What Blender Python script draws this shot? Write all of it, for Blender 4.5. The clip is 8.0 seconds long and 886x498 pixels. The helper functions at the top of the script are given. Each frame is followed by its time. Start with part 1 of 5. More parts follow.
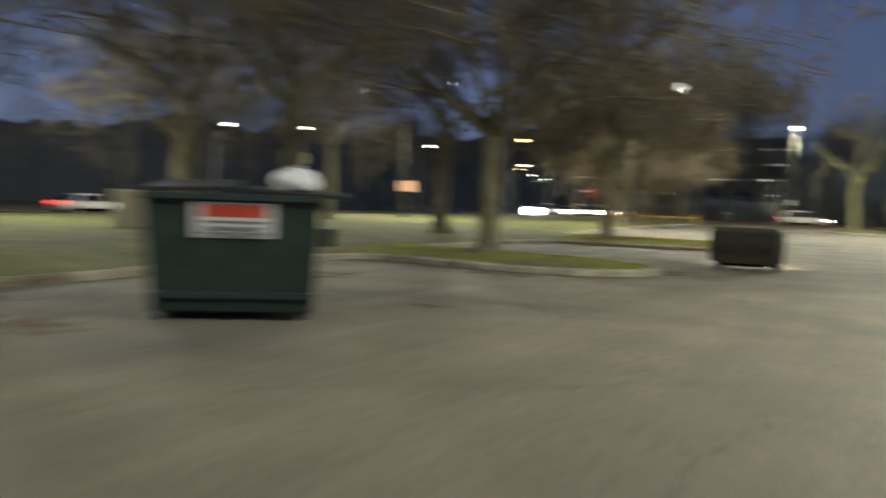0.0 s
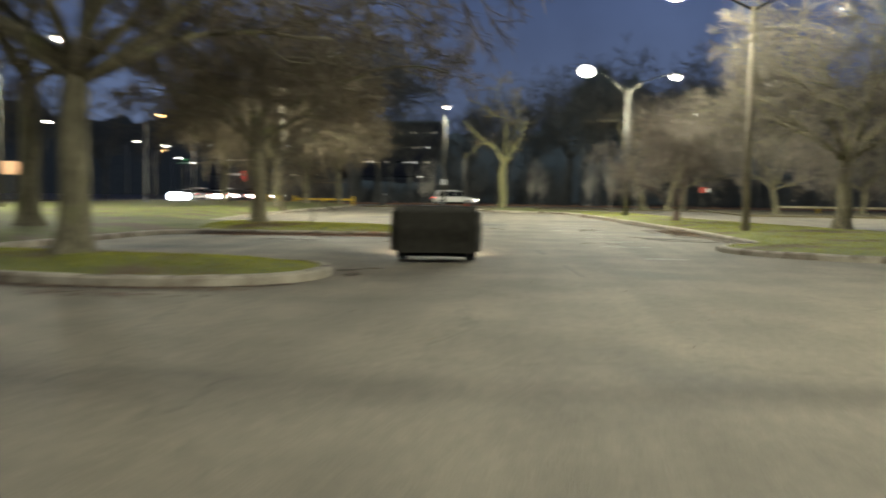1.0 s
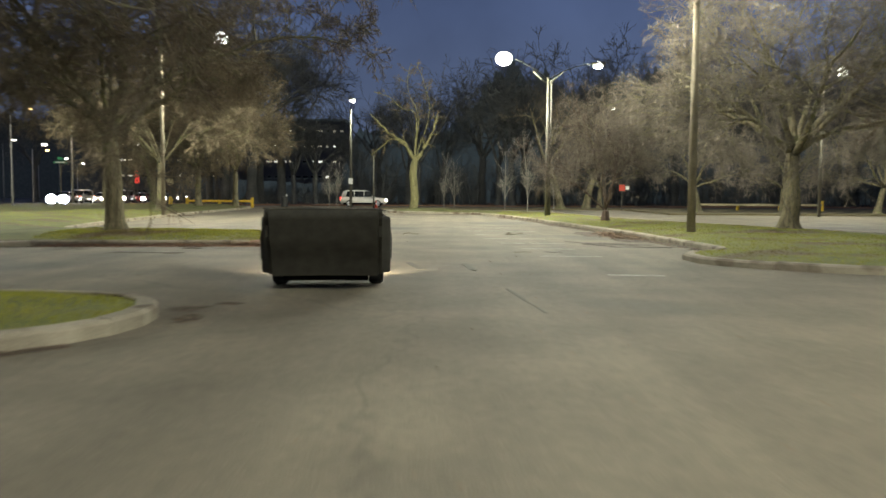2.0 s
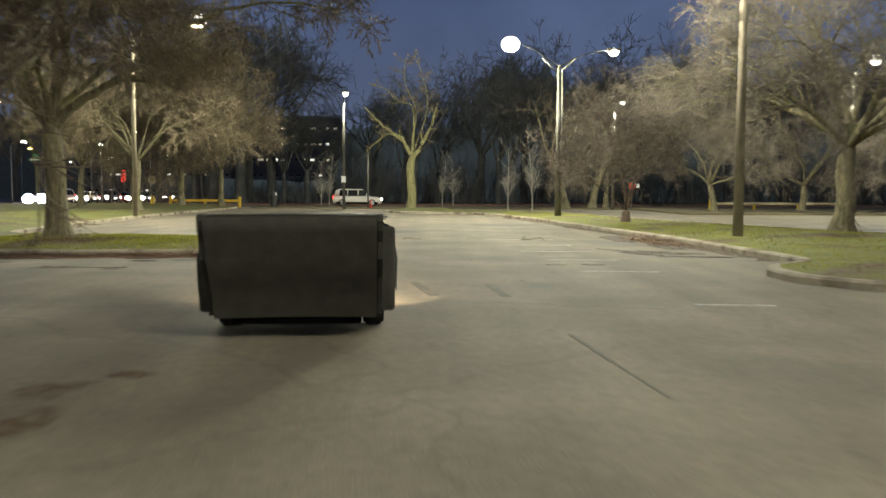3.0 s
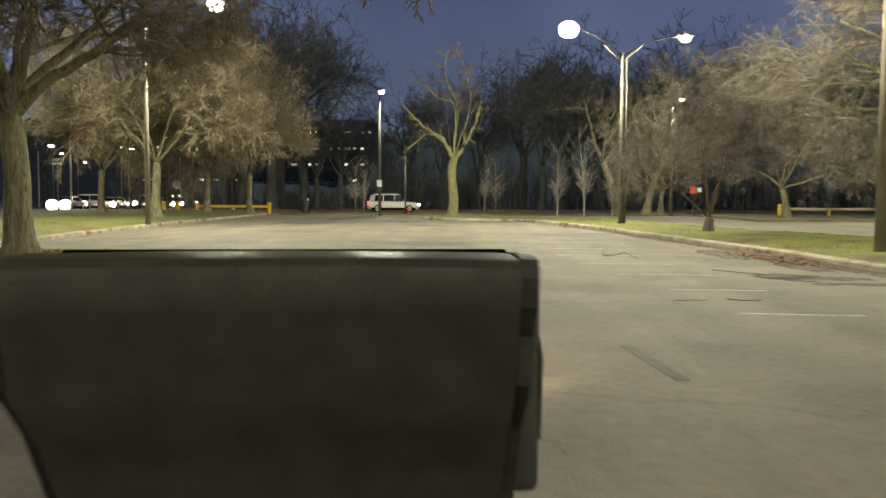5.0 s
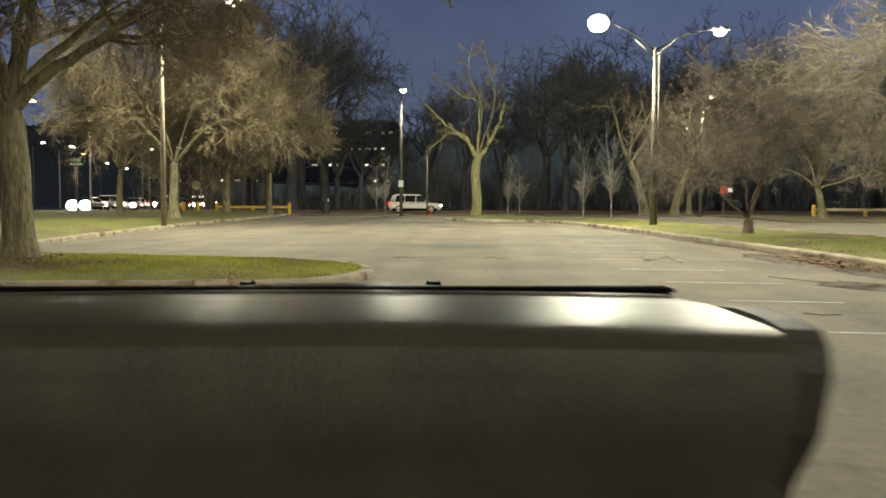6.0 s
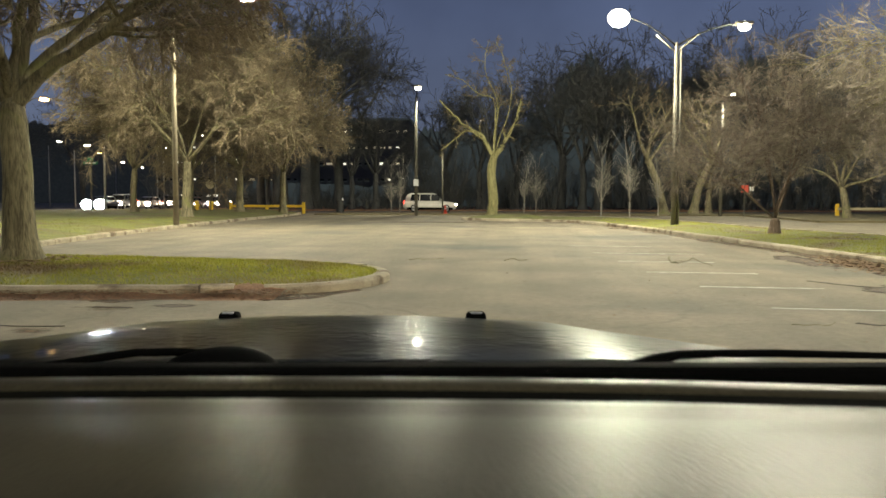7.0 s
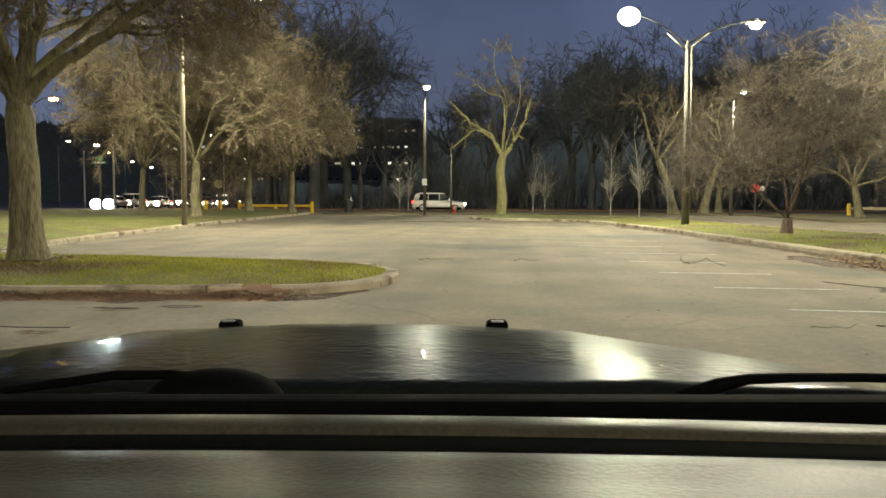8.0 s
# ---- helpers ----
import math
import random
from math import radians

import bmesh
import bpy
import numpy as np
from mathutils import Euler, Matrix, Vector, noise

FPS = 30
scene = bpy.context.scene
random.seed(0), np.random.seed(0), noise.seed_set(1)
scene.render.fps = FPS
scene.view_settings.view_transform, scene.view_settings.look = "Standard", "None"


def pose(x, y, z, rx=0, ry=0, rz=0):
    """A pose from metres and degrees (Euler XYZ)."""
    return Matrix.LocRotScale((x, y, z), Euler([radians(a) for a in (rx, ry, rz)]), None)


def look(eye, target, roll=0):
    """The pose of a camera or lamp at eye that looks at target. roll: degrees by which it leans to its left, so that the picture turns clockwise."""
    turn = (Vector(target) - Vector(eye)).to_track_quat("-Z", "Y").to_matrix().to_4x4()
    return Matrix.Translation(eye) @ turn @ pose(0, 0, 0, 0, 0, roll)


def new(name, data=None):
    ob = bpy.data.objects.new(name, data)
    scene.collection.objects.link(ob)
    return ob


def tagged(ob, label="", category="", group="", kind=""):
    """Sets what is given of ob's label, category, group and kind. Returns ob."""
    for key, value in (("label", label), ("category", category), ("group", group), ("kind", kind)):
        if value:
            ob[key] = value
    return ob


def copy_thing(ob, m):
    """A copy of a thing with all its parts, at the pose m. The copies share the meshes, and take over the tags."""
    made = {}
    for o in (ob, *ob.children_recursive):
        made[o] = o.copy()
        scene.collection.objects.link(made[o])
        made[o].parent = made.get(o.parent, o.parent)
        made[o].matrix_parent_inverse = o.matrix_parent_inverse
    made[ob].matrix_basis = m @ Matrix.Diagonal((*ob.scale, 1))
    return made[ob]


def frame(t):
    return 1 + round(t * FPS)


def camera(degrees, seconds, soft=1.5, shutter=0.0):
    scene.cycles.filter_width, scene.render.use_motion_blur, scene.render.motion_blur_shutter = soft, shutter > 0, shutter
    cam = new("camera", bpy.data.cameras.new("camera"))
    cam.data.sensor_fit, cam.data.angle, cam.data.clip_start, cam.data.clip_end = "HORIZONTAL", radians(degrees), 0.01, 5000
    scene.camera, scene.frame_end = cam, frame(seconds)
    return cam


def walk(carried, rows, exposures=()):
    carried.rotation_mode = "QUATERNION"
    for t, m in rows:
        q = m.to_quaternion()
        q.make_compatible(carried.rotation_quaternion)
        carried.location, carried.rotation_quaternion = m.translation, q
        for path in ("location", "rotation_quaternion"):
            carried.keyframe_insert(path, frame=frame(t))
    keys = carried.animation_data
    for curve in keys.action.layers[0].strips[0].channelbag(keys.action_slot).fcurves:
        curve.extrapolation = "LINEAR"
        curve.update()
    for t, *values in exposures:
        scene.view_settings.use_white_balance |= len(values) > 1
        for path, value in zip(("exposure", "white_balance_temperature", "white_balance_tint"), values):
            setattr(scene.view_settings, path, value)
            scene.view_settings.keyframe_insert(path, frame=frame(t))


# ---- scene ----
cam = camera(56.9, 8.0, soft=1.6, shutter=1.0)
PATH = [
    (0, (1.605, -3.711, 1.569), (0.606, -1.982, 1.458), 1.9),
    (0.5, (0.152, -0.341, 1.451), (-0.393, 1.58, 1.335), 1.1),
    (1, (-0.319, 2.421, 1.404), (-0.537, 4.405, 1.275), 0.8),
    (1.5, (-0.493, 5.064, 1.395), (-0.556, 7.059, 1.267), 0.5),
    (2, (-0.625, 7.465, 1.367), (-0.626, 9.461, 1.241), 0.3),
    (3.5, (-1.204, 13.246, 1.377), (-1.191, 15.242, 1.247), 0.2),
    (4, (-1.396, 14.535, 1.374), (-1.409, 16.531, 1.249), 0.1),
    (4.5, (-1.543, 15.614, 1.375), (-1.586, 17.61, 1.256), 0.1),
    (6, (-1.925, 17.82, 1.373), (-2.044, 19.813, 1.258), 0.1),
    (6.5, (-2.007, 18.253, 1.387), (-2.146, 20.245, 1.27), 0.1),
    (7, (-2.054, 18.546, 1.39), (-2.208, 20.537, 1.272), 0.1),
    (7.5, (-2.084, 18.681, 1.387), (-2.249, 20.671, 1.27), 0.0),
    (8, (-2.092, 18.714, 1.388), (-2.266, 20.702, 1.269), 0.1),
]
walk(cam, [(t, look(eye, target, roll)) for t, eye, target, roll in PATH],
     [(0.0, 0.1, 6150, 9), (2.2, 0.06, 6200, 9), (3.5, 0.14, 6550, 9), (5.0, 0.14, 6700, 9), (8.0, 0.16, 6950, 9)])

# ---- sky at dusk ----
LAMP = 6900.0          # power of one lot lamp
LAMP_COLOUR = (0.98, 0.965, 0.76)
world = bpy.data.worlds.new("world")
scene.world = world
world.use_nodes = True
wn, wl = world.node_tree.nodes, world.node_tree.links
bg = wn["Background"]
tc = wn.new("ShaderNodeTexCoord")
sep = wn.new("ShaderNodeSeparateXYZ")
wl.new(tc.outputs["Generated"], sep.inputs[0])
ramp = wn.new("ShaderNodeValToRGB")
ramp.color_ramp.elements[0].position, ramp.color_ramp.elements[0].color = 0.0, (0.034, 0.042, 0.062, 1)
ramp.color_ramp.elements[1].position, ramp.color_ramp.elements[1].color = 0.55, (0.010, 0.014, 0.030, 1)
mid = ramp.color_ramp.elements.new(0.22)
mid.color = (0.024, 0.033, 0.062, 1)
wl.new(sep.outputs["Z"], ramp.inputs["Fac"])
cloud = wn.new("ShaderNodeTexNoise")
cloud.inputs["Scale"].default_value, cloud.inputs["Detail"].default_value = 3.0, 5.0
wl.new(tc.outputs["Generated"], cloud.inputs["Vector"])
cmix = wn.new("ShaderNodeMix")
cmix.data_type, cmix.blend_type = "RGBA", "MULTIPLY"
cmap = wn.new("ShaderNodeMapRange")
cmap.inputs["From Min"].default_value, cmap.inputs["From Max"].default_value = 0.35, 0.7
cmap.inputs["To Min"].default_value, cmap.inputs["To Max"].default_value = 0.75, 1.25
wl.new(cloud.outputs["Fac"], cmap.inputs["Value"])
cmix.inputs["Factor"].default_value = 1.0
wl.new(ramp.outputs["Color"], cmix.inputs["A"])
wl.new(cmap.outputs["Result"], cmix.inputs["B"])
wl.new(cmix.outputs["Result"], bg.inputs["Color"])
bg.inputs["Strength"].default_value = 3.2


# ---- materials ----
def surface(name, dark, light, scale=3.0, rough=0.8, bump=0.2, metal=0.0, fine=40.0, coat=0.0, third=None, third_scale=0.4, third_at=0.55, vary=0.0, spec=0.5, stretch=1.0):
    """A worn surface: two colours mixed by noise at two scales, with an optional third colour in large stains."""
    m = bpy.data.materials.new(name)
    m.use_nodes = True
    n, l = m.node_tree.nodes, m.node_tree.links
    p = n["Principled BSDF"]
    geo = n.new("ShaderNodeNewGeometry")
    a = n.new("ShaderNodeTexNoise")
    a.inputs["Scale"].default_value, a.inputs["Detail"].default_value = scale, 6.0
    b = n.new("ShaderNodeTexNoise")
    b.inputs["Scale"].default_value, b.inputs["Detail"].default_value = fine, 4.0
    place = geo.outputs["Position"]
    if stretch != 1.0:
        long = n.new("ShaderNodeVectorMath")
        long.operation = "MULTIPLY"
        long.inputs[1].default_value = (1, 1, stretch)
        l.new(place, long.inputs[0])
        place = long.outputs[0]
    l.new(place, a.inputs["Vector"])
    l.new(place, b.inputs["Vector"])
    add = n.new("ShaderNodeMath")
    add.operation = "ADD"
    l.new(a.outputs["Fac"], add.inputs[0])
    l.new(b.outputs["Fac"], add.inputs[1])
    mr = n.new("ShaderNodeMapRange")
    mr.inputs["From Min"].default_value, mr.inputs["From Max"].default_value = 0.72, 1.28
    l.new(add.outputs[0], mr.inputs["Value"])
    mix = n.new("ShaderNodeMix")
    mix.data_type = "RGBA"
    mix.inputs["A"].default_value, mix.inputs["B"].default_value = (*dark, 1), (*light, 1)
    l.new(mr.outputs["Result"], mix.inputs["Factor"])
    out = mix.outputs["Result"]
    if third:
        c = n.new("ShaderNodeTexNoise")
        c.inputs["Scale"].default_value, c.inputs["Detail"].default_value = third_scale, 7.0
        l.new(geo.outputs["Position"], c.inputs["Vector"])
        cr = n.new("ShaderNodeMapRange")
        cr.inputs["From Min"].default_value, cr.inputs["From Max"].default_value = third_at, third_at + 0.14
        l.new(c.outputs["Fac"], cr.inputs["Value"])
        m3 = n.new("ShaderNodeMix")
        m3.data_type = "RGBA"
        l.new(cr.outputs["Result"], m3.inputs["Factor"])
        l.new(out, m3.inputs["A"])
        m3.inputs["B"].default_value = (*third, 1)
        out = m3.outputs["Result"]
    if vary:
        info = n.new("ShaderNodeObjectInfo")
        vr = n.new("ShaderNodeMapRange")
        vr.inputs["To Min"].default_value, vr.inputs["To Max"].default_value = 1 - vary, 1 + vary
        l.new(info.outputs["Random"], vr.inputs["Value"])
        vm = n.new("ShaderNodeMix")
        vm.data_type, vm.blend_type = "RGBA", "MULTIPLY"
        vm.inputs["Factor"].default_value = 1.0
        l.new(out, vm.inputs["A"])
        l.new(vr.outputs["Result"], vm.inputs["B"])
        out = vm.outputs["Result"]
    l.new(out, p.inputs["Base Color"])
    p.inputs["Roughness"].default_value, p.inputs["Metallic"].default_value = rough, metal
    p.inputs["Coat Weight"].default_value = coat
    p.inputs["Specular IOR Level"].default_value = spec
    p.inputs["Coat Roughness"].default_value = 0.05
    if bump:
        bp = n.new("ShaderNodeBump")
        bp.inputs["Strength"].default_value, bp.inputs["Distance"].default_value = bump, 0.02
        l.new(add.outputs[0], bp.inputs["Height"])
        l.new(bp.outputs["Normal"], p.inputs["Normal"])
    return m


def glow(name, colour, strength):
    m = bpy.data.materials.new(name)
    m.use_nodes = True
    p = m.node_tree.nodes["Principled BSDF"]
    p.inputs["Base Color"].default_value = (*colour, 1)
    p.inputs["Emission Color"].default_value = (*colour, 1)
    p.inputs["Emission Strength"].default_value = strength
    return m


def asphalt_material():
    """Old pale asphalt: aggregate, stains, fine cracks along cells and faint wheel streaks."""
    m = surface("asphalt", (0.122, 0.102, 0.069), (0.224, 0.188, 0.130), 0.55, 0.82, 0.35, fine=55.0, third=(0.085, 0.078, 0.064), third_scale=0.16, third_at=0.56)
    n, l = m.node_tree.nodes, m.node_tree.links
    p = n["Principled BSDF"]
    old = p.inputs["Base Color"].links[0].from_socket
    geo = n.new("ShaderNodeNewGeometry")
    warp = n.new("ShaderNodeTexNoise")
    warp.inputs["Scale"].default_value, warp.inputs["Detail"].default_value = 0.7, 5.0
    l.new(geo.outputs["Position"], warp.inputs["Vector"])
    vm = n.new("ShaderNodeVectorMath")
    vm.operation = "MULTIPLY_ADD"
    l.new(warp.outputs["Color"], vm.inputs[0])
    vm.inputs[1].default_value = (1.6, 1.6, 0)
    l.new(geo.outputs["Position"], vm.inputs[2])
    vor = n.new("ShaderNodeTexVoronoi")
    vor.feature = "DISTANCE_TO_EDGE"
    vor.inputs["Scale"].default_value = 0.17
    l.new(vm.outputs[0], vor.inputs["Vector"])
    cr = n.new("ShaderNodeMapRange")
    cr.inputs["From Min"].default_value, cr.inputs["From Max"].default_value = 0.0005, 0.006
    cr.inputs["To Min"].default_value, cr.inputs["To Max"].default_value = 0.80, 1.0
    l.new(vor.outputs["Distance"], cr.inputs["Value"])
    # fine speckle of aggregate and grit
    sp = n.new("ShaderNodeTexNoise")
    sp.inputs["Scale"].default_value, sp.inputs["Detail"].default_value = 9.0, 8.0
    l.new(geo.outputs["Position"], sp.inputs["Vector"])
    sr = n.new("ShaderNodeMapRange")
    sr.inputs["From Min"].default_value, sr.inputs["From Max"].default_value = 0.3, 0.7
    sr.inputs["To Min"].default_value, sr.inputs["To Max"].default_value = 0.84, 1.14
    l.new(sp.outputs["Fac"], sr.inputs["Value"])
    # streaks of tyres along the lane
    mp = n.new("ShaderNodeMapping")
    mp.inputs["Scale"].default_value = (1.1, 0.06, 1)
    l.new(geo.outputs["Position"], mp.inputs["Vector"])
    st = n.new("ShaderNodeTexNoise")
    st.inputs["Scale"].default_value, st.inputs["Detail"].default_value = 1.0, 5.0
    l.new(mp.outputs["Vector"], st.inputs["Vector"])
    tr = n.new("ShaderNodeMapRange")
    tr.inputs["From Min"].default_value, tr.inputs["From Max"].default_value = 0.35, 0.65
    tr.inputs["To Min"].default_value, tr.inputs["To Max"].default_value = 0.86, 1.1
    l.new(st.outputs["Fac"], tr.inputs["Value"])
    m1 = n.new("ShaderNodeMath")
    m1.operation = "MULTIPLY"
    l.new(cr.outputs["Result"], m1.inputs[0])
    l.new(sr.outputs["Result"], m1.inputs[1])
    m2 = n.new("ShaderNodeMath")
    m2.operation = "MULTIPLY"
    l.new(m1.outputs[0], m2.inputs[0])
    l.new(tr.outputs["Result"], m2.inputs[1])
    mx = n.new("ShaderNodeMix")
    mx.data_type, mx.blend_type = "RGBA", "MULTIPLY"
    mx.inputs["Factor"].default_value = 1.0
    l.new(old, mx.inputs["A"])
    l.new(m2.outputs[0], mx.inputs["B"])
    l.new(mx.outputs["Result"], p.inputs["Base Color"])
    return m


ASPHALT = asphalt_material()
ROAD = surface("road_asphalt", (0.05, 0.048, 0.045), (0.09, 0.086, 0.08), 0.8, 0.75, 0.3)
GRASS = surface("grass", (0.078, 0.086, 0.018), (0.180, 0.183, 0.045), 1.1, 0.9, 0.8, fine=26.0, third=(0.125, 0.088, 0.045), third_scale=0.5, third_at=0.51)
BLADE = surface("grass_blades", (0.205, 0.212, 0.026), (0.400, 0.380, 0.066), 2.0, 0.85, 0.0, fine=30.0, third=(0.165, 0.120, 0.058), third_scale=0.5, third_at=0.51)
bn, bl = BLADE.node_tree.nodes, BLADE.node_tree.links
blade_out = bn["Material Output"]
through_leaf = bn.new("ShaderNodeBsdfTranslucent")
blade_mix = bn.new("ShaderNodeMixShader")
blade_mix.inputs[0].default_value = 0.5
bl.new(bn["Principled BSDF"].inputs["Base Color"].links[0].from_socket, through_leaf.inputs["Color"])
bl.new(bn["Principled BSDF"].outputs[0], blade_mix.inputs[1])
bl.new(through_leaf.outputs[0], blade_mix.inputs[2])
bl.new(blade_mix.outputs[0], blade_out.inputs["Surface"])
DRY = surface("dry_grass", (0.075, 0.062, 0.030), (0.150, 0.120, 0.060), 0.9, 0.95, 0.6, fine=22.0)
CONCRETE = surface("kerb_concrete", (0.220, 0.186, 0.132), (0.420, 0.365, 0.268), 1.7, 0.9, 0.5, fine=60.0, third=(0.125, 0.090, 0.058), third_scale=1.6, third_at=0.52, vary=0.12)
DIRT = surface("soil", (0.150, 0.076, 0.042), (0.330, 0.182, 0.104), 4.0, 0.95, 0.9, fine=40.0)


def ragged(m, scale, lo, hi, radial=0.0):
    """Lets a thin deposit break up into crumbs and gaps, thinning out from its middle."""
    n, l = m.node_tree.nodes, m.node_tree.links
    geo = n.new("ShaderNodeNewGeometry")
    t = n.new("ShaderNodeTexNoise")
    t.inputs["Scale"].default_value, t.inputs["Detail"].default_value, t.inputs["Roughness"].default_value = scale, 9.0, 0.68
    l.new(geo.outputs["Position"], t.inputs["Vector"])
    tc = n.new("ShaderNodeTexCoord")
    off = n.new("ShaderNodeVectorMath")
    off.operation = "MULTIPLY_ADD"
    off.inputs[1].default_value, off.inputs[2].default_value = (1, 1, 0), (-0.5, -0.5, 0)
    l.new(tc.outputs["Generated"], off.inputs[0])
    sq = n.new("ShaderNodeVectorMath")
    sq.operation = "DOT_PRODUCT"
    l.new(off.outputs[0], sq.inputs[0])
    l.new(off.outputs[0], sq.inputs[1])
    fall = n.new("ShaderNodeMath")
    fall.operation = "MULTIPLY_ADD"
    fall.inputs[1].default_value = -radial
    l.new(sq.outputs["Value"], fall.inputs[0])
    l.new(t.outputs["Fac"], fall.inputs[2])
    r = n.new("ShaderNodeMapRange")
    r.inputs["From Min"].default_value, r.inputs["From Max"].default_value = lo, hi
    l.new(fall.outputs[0], r.inputs["Value"])
    l.new(r.outputs["Result"], n["Principled BSDF"].inputs["Alpha"])
    return m


DAMP = ragged(surface("damp_silt", (0.044, 0.030, 0.018), (0.100, 0.070, 0.043), 2.5, 0.8, 0.4, fine=30.0), 1.6, 0.31, 0.44, 1.0)
MOULD = ragged(surface("leaf_mould", (0.120, 0.068, 0.036), (0.240, 0.150, 0.084), 4.0, 0.95, 0.9, fine=40.0), 2.2, 0.40, 0.66, 1.3)
SILT = ragged(surface("silt", (0.066, 0.043, 0.027), (0.155, 0.102, 0.064), 4.0, 0.95, 0.9, fine=40.0), 2.6, 0.38, 0.52)
BROKEN = surface("broken_asphalt", (0.024, 0.019, 0.013), (0.075, 0.060, 0.042), 6.0, 0.9, 0.6, fine=50.0)
SEAL = surface("crack_seal", (0.100, 0.088, 0.066), (0.150, 0.133, 0.100), 3.0, 0.9, 0.3, fine=50.0)
LEAF = surface("fallen_leaves", (0.095, 0.050, 0.026), (0.290, 0.195, 0.115), 9.0, 0.85, 0.0, fine=60.0)
LINE = surface("worn_paint", (0.260, 0.240, 0.195), (0.600, 0.580, 0.510), 6.0, 0.7, 0.2, fine=45.0)
BARK = surface("bark", (0.060, 0.051, 0.031), (0.250, 0.214, 0.125), 9.0, 0.95, 1.0, fine=34.0, stretch=0.16, third=(0.155, 0.150, 0.060), third_scale=1.5, third_at=0.55, vary=0.1)
PALE_BARK = surface("pale_bark", (0.105, 0.096, 0.040), (0.270, 0.245, 0.110), 7.0, 0.9, 0.9, fine=26.0, stretch=0.2)
RED_BARK = surface("reddish_bark", (0.055, 0.038, 0.028), (0.170, 0.120, 0.090), 8.0, 0.95, 1.0, fine=30.0, stretch=0.2)
TWIG = surface("twigs", (0.082, 0.063, 0.039), (0.200, 0.156, 0.101), 1.2, 0.95, 0.0, fine=14.0, vary=0.12)
OLIVE_TWIG = surface("olive_twigs", (0.066, 0.050, 0.032), (0.222, 0.174, 0.108), 0.8, 0.95, 0.0, fine=9.0, vary=0.12)
PALE_TWIG = surface("pale_twigs", (0.190, 0.172, 0.140), (0.330, 0.300, 0.250), 1.5, 0.9, 0.0, fine=14.0)
GREY_TWIG = surface("grey_twigs", (0.108, 0.090, 0.071), (0.216, 0.182, 0.143), 1.2, 0.95, 0.0, fine=14.0)
RED_TWIG = surface("reddish_twigs", (0.125, 0.102, 0.080), (0.250, 0.208, 0.166), 1.2, 0.95, 0.0, fine=14.0)
# darker bark and twig tone: the shade of the woods is in the colour
WOODS = surface("shade_toned_wood", (0.050, 0.050, 0.045), (0.110, 0.108, 0.098), 0.6, 0.95, 0.0, fine=9.0)
STEEL = surface("galvanised_steel", (0.066, 0.060, 0.044), (0.112, 0.101, 0.076), 2.0, 0.65, 0.1, metal=0.0, fine=30.0)
# near-black steel copy: the unlit look of the arms is put into the colour
UNLIT_ARM_STEEL = surface("unlit_arm_steel", (0.005, 0.005, 0.005), (0.009, 0.009, 0.008), 2.0, 0.7, 0.1, metal=0.0, fine=30.0, spec=0.1)
PALE_STEEL = surface("pale_painted_steel", (0.260, 0.255, 0.240), (0.360, 0.350, 0.330), 2.0, 0.6, 0.1, fine=30.0)
WOODPOLE = surface("weathered_pole", (0.125, 0.104, 0.070), (0.205, 0.171, 0.118), 3.0, 0.85, 0.4, fine=35.0)
YELLOW = surface("yellow_paint", (0.520, 0.330, 0.020), (0.720, 0.480, 0.040), 3.0, 0.6, 0.2, fine=20.0)
RED = surface("red_plastic", (0.450, 0.030, 0.015), (0.600, 0.060, 0.030), 6.0, 0.5, 0.0)
GREEN_STEEL = surface("dark_green_steel", (0.010, 0.022, 0.018), (0.026, 0.046, 0.036), 2.5, 0.55, 0.3, fine=18.0, third=(0.050, 0.036, 0.022), third_scale=1.8, third_at=0.62)
LID = surface("black_plastic", (0.012, 0.012, 0.012), (0.030, 0.029, 0.027), 4.0, 0.55, 0.2)
BEIGE = surface("beige_board", (0.300, 0.250, 0.150), (0.420, 0.360, 0.230), 3.0, 0.8, 0.1)
BAG = surface("white_plastic_bag", (0.600, 0.590, 0.560), (0.780, 0.770, 0.740), 5.0, 0.45, 0.6)
WHITE = surface("white_sheet_metal", (0.560, 0.550, 0.520), (0.760, 0.750, 0.720), 4.0, 0.5, 0.05)
SIGN_RED = surface("red_sheet", (0.480, 0.050, 0.030), (0.600, 0.090, 0.050), 5.0, 0.5, 0.05)
SIGN_GREY = surface("grey_print", (0.180, 0.180, 0.170), (0.260, 0.255, 0.240), 5.0, 0.6, 0.0)
SIGN_GREEN = surface("green_sheet", (0.010, 0.110, 0.055), (0.020, 0.160, 0.080), 5.0, 0.5, 0.0)
SIGN_ORANGE = surface("orange_board", (0.500, 0.250, 0.130), (0.640, 0.360, 0.210), 5.0, 0.6, 0.0)
PAINT_WHITE = surface("white_car_paint", (0.520, 0.490, 0.430), (0.580, 0.550, 0.490), 2.0, 0.35, 0.0, coat=0.6)
PAINT_DARK = surface("dark_car_paint", (0.016, 0.017, 0.020), (0.026, 0.027, 0.030), 2.0, 0.3, 0.0, coat=0.8)
PAINT_GREY = surface("grey_car_paint", (0.140, 0.145, 0.150), (0.190, 0.195, 0.200), 2.0, 0.3, 0.0, coat=0.8)
PAINT_RED = surface("red_car_paint", (0.200, 0.016, 0.014), (0.260, 0.026, 0.020), 2.0, 0.3, 0.0, coat=0.8)
CAR_GLASS = surface("dark_car_glass", (0.006, 0.007, 0.008), (0.011, 0.012, 0.013), 2.0, 0.10, 0.0, spec=0.15)
RUBBER = surface("tyre_rubber", (0.012, 0.012, 0.012), (0.025, 0.025, 0.025), 8.0, 0.9, 0.2, spec=0.2)
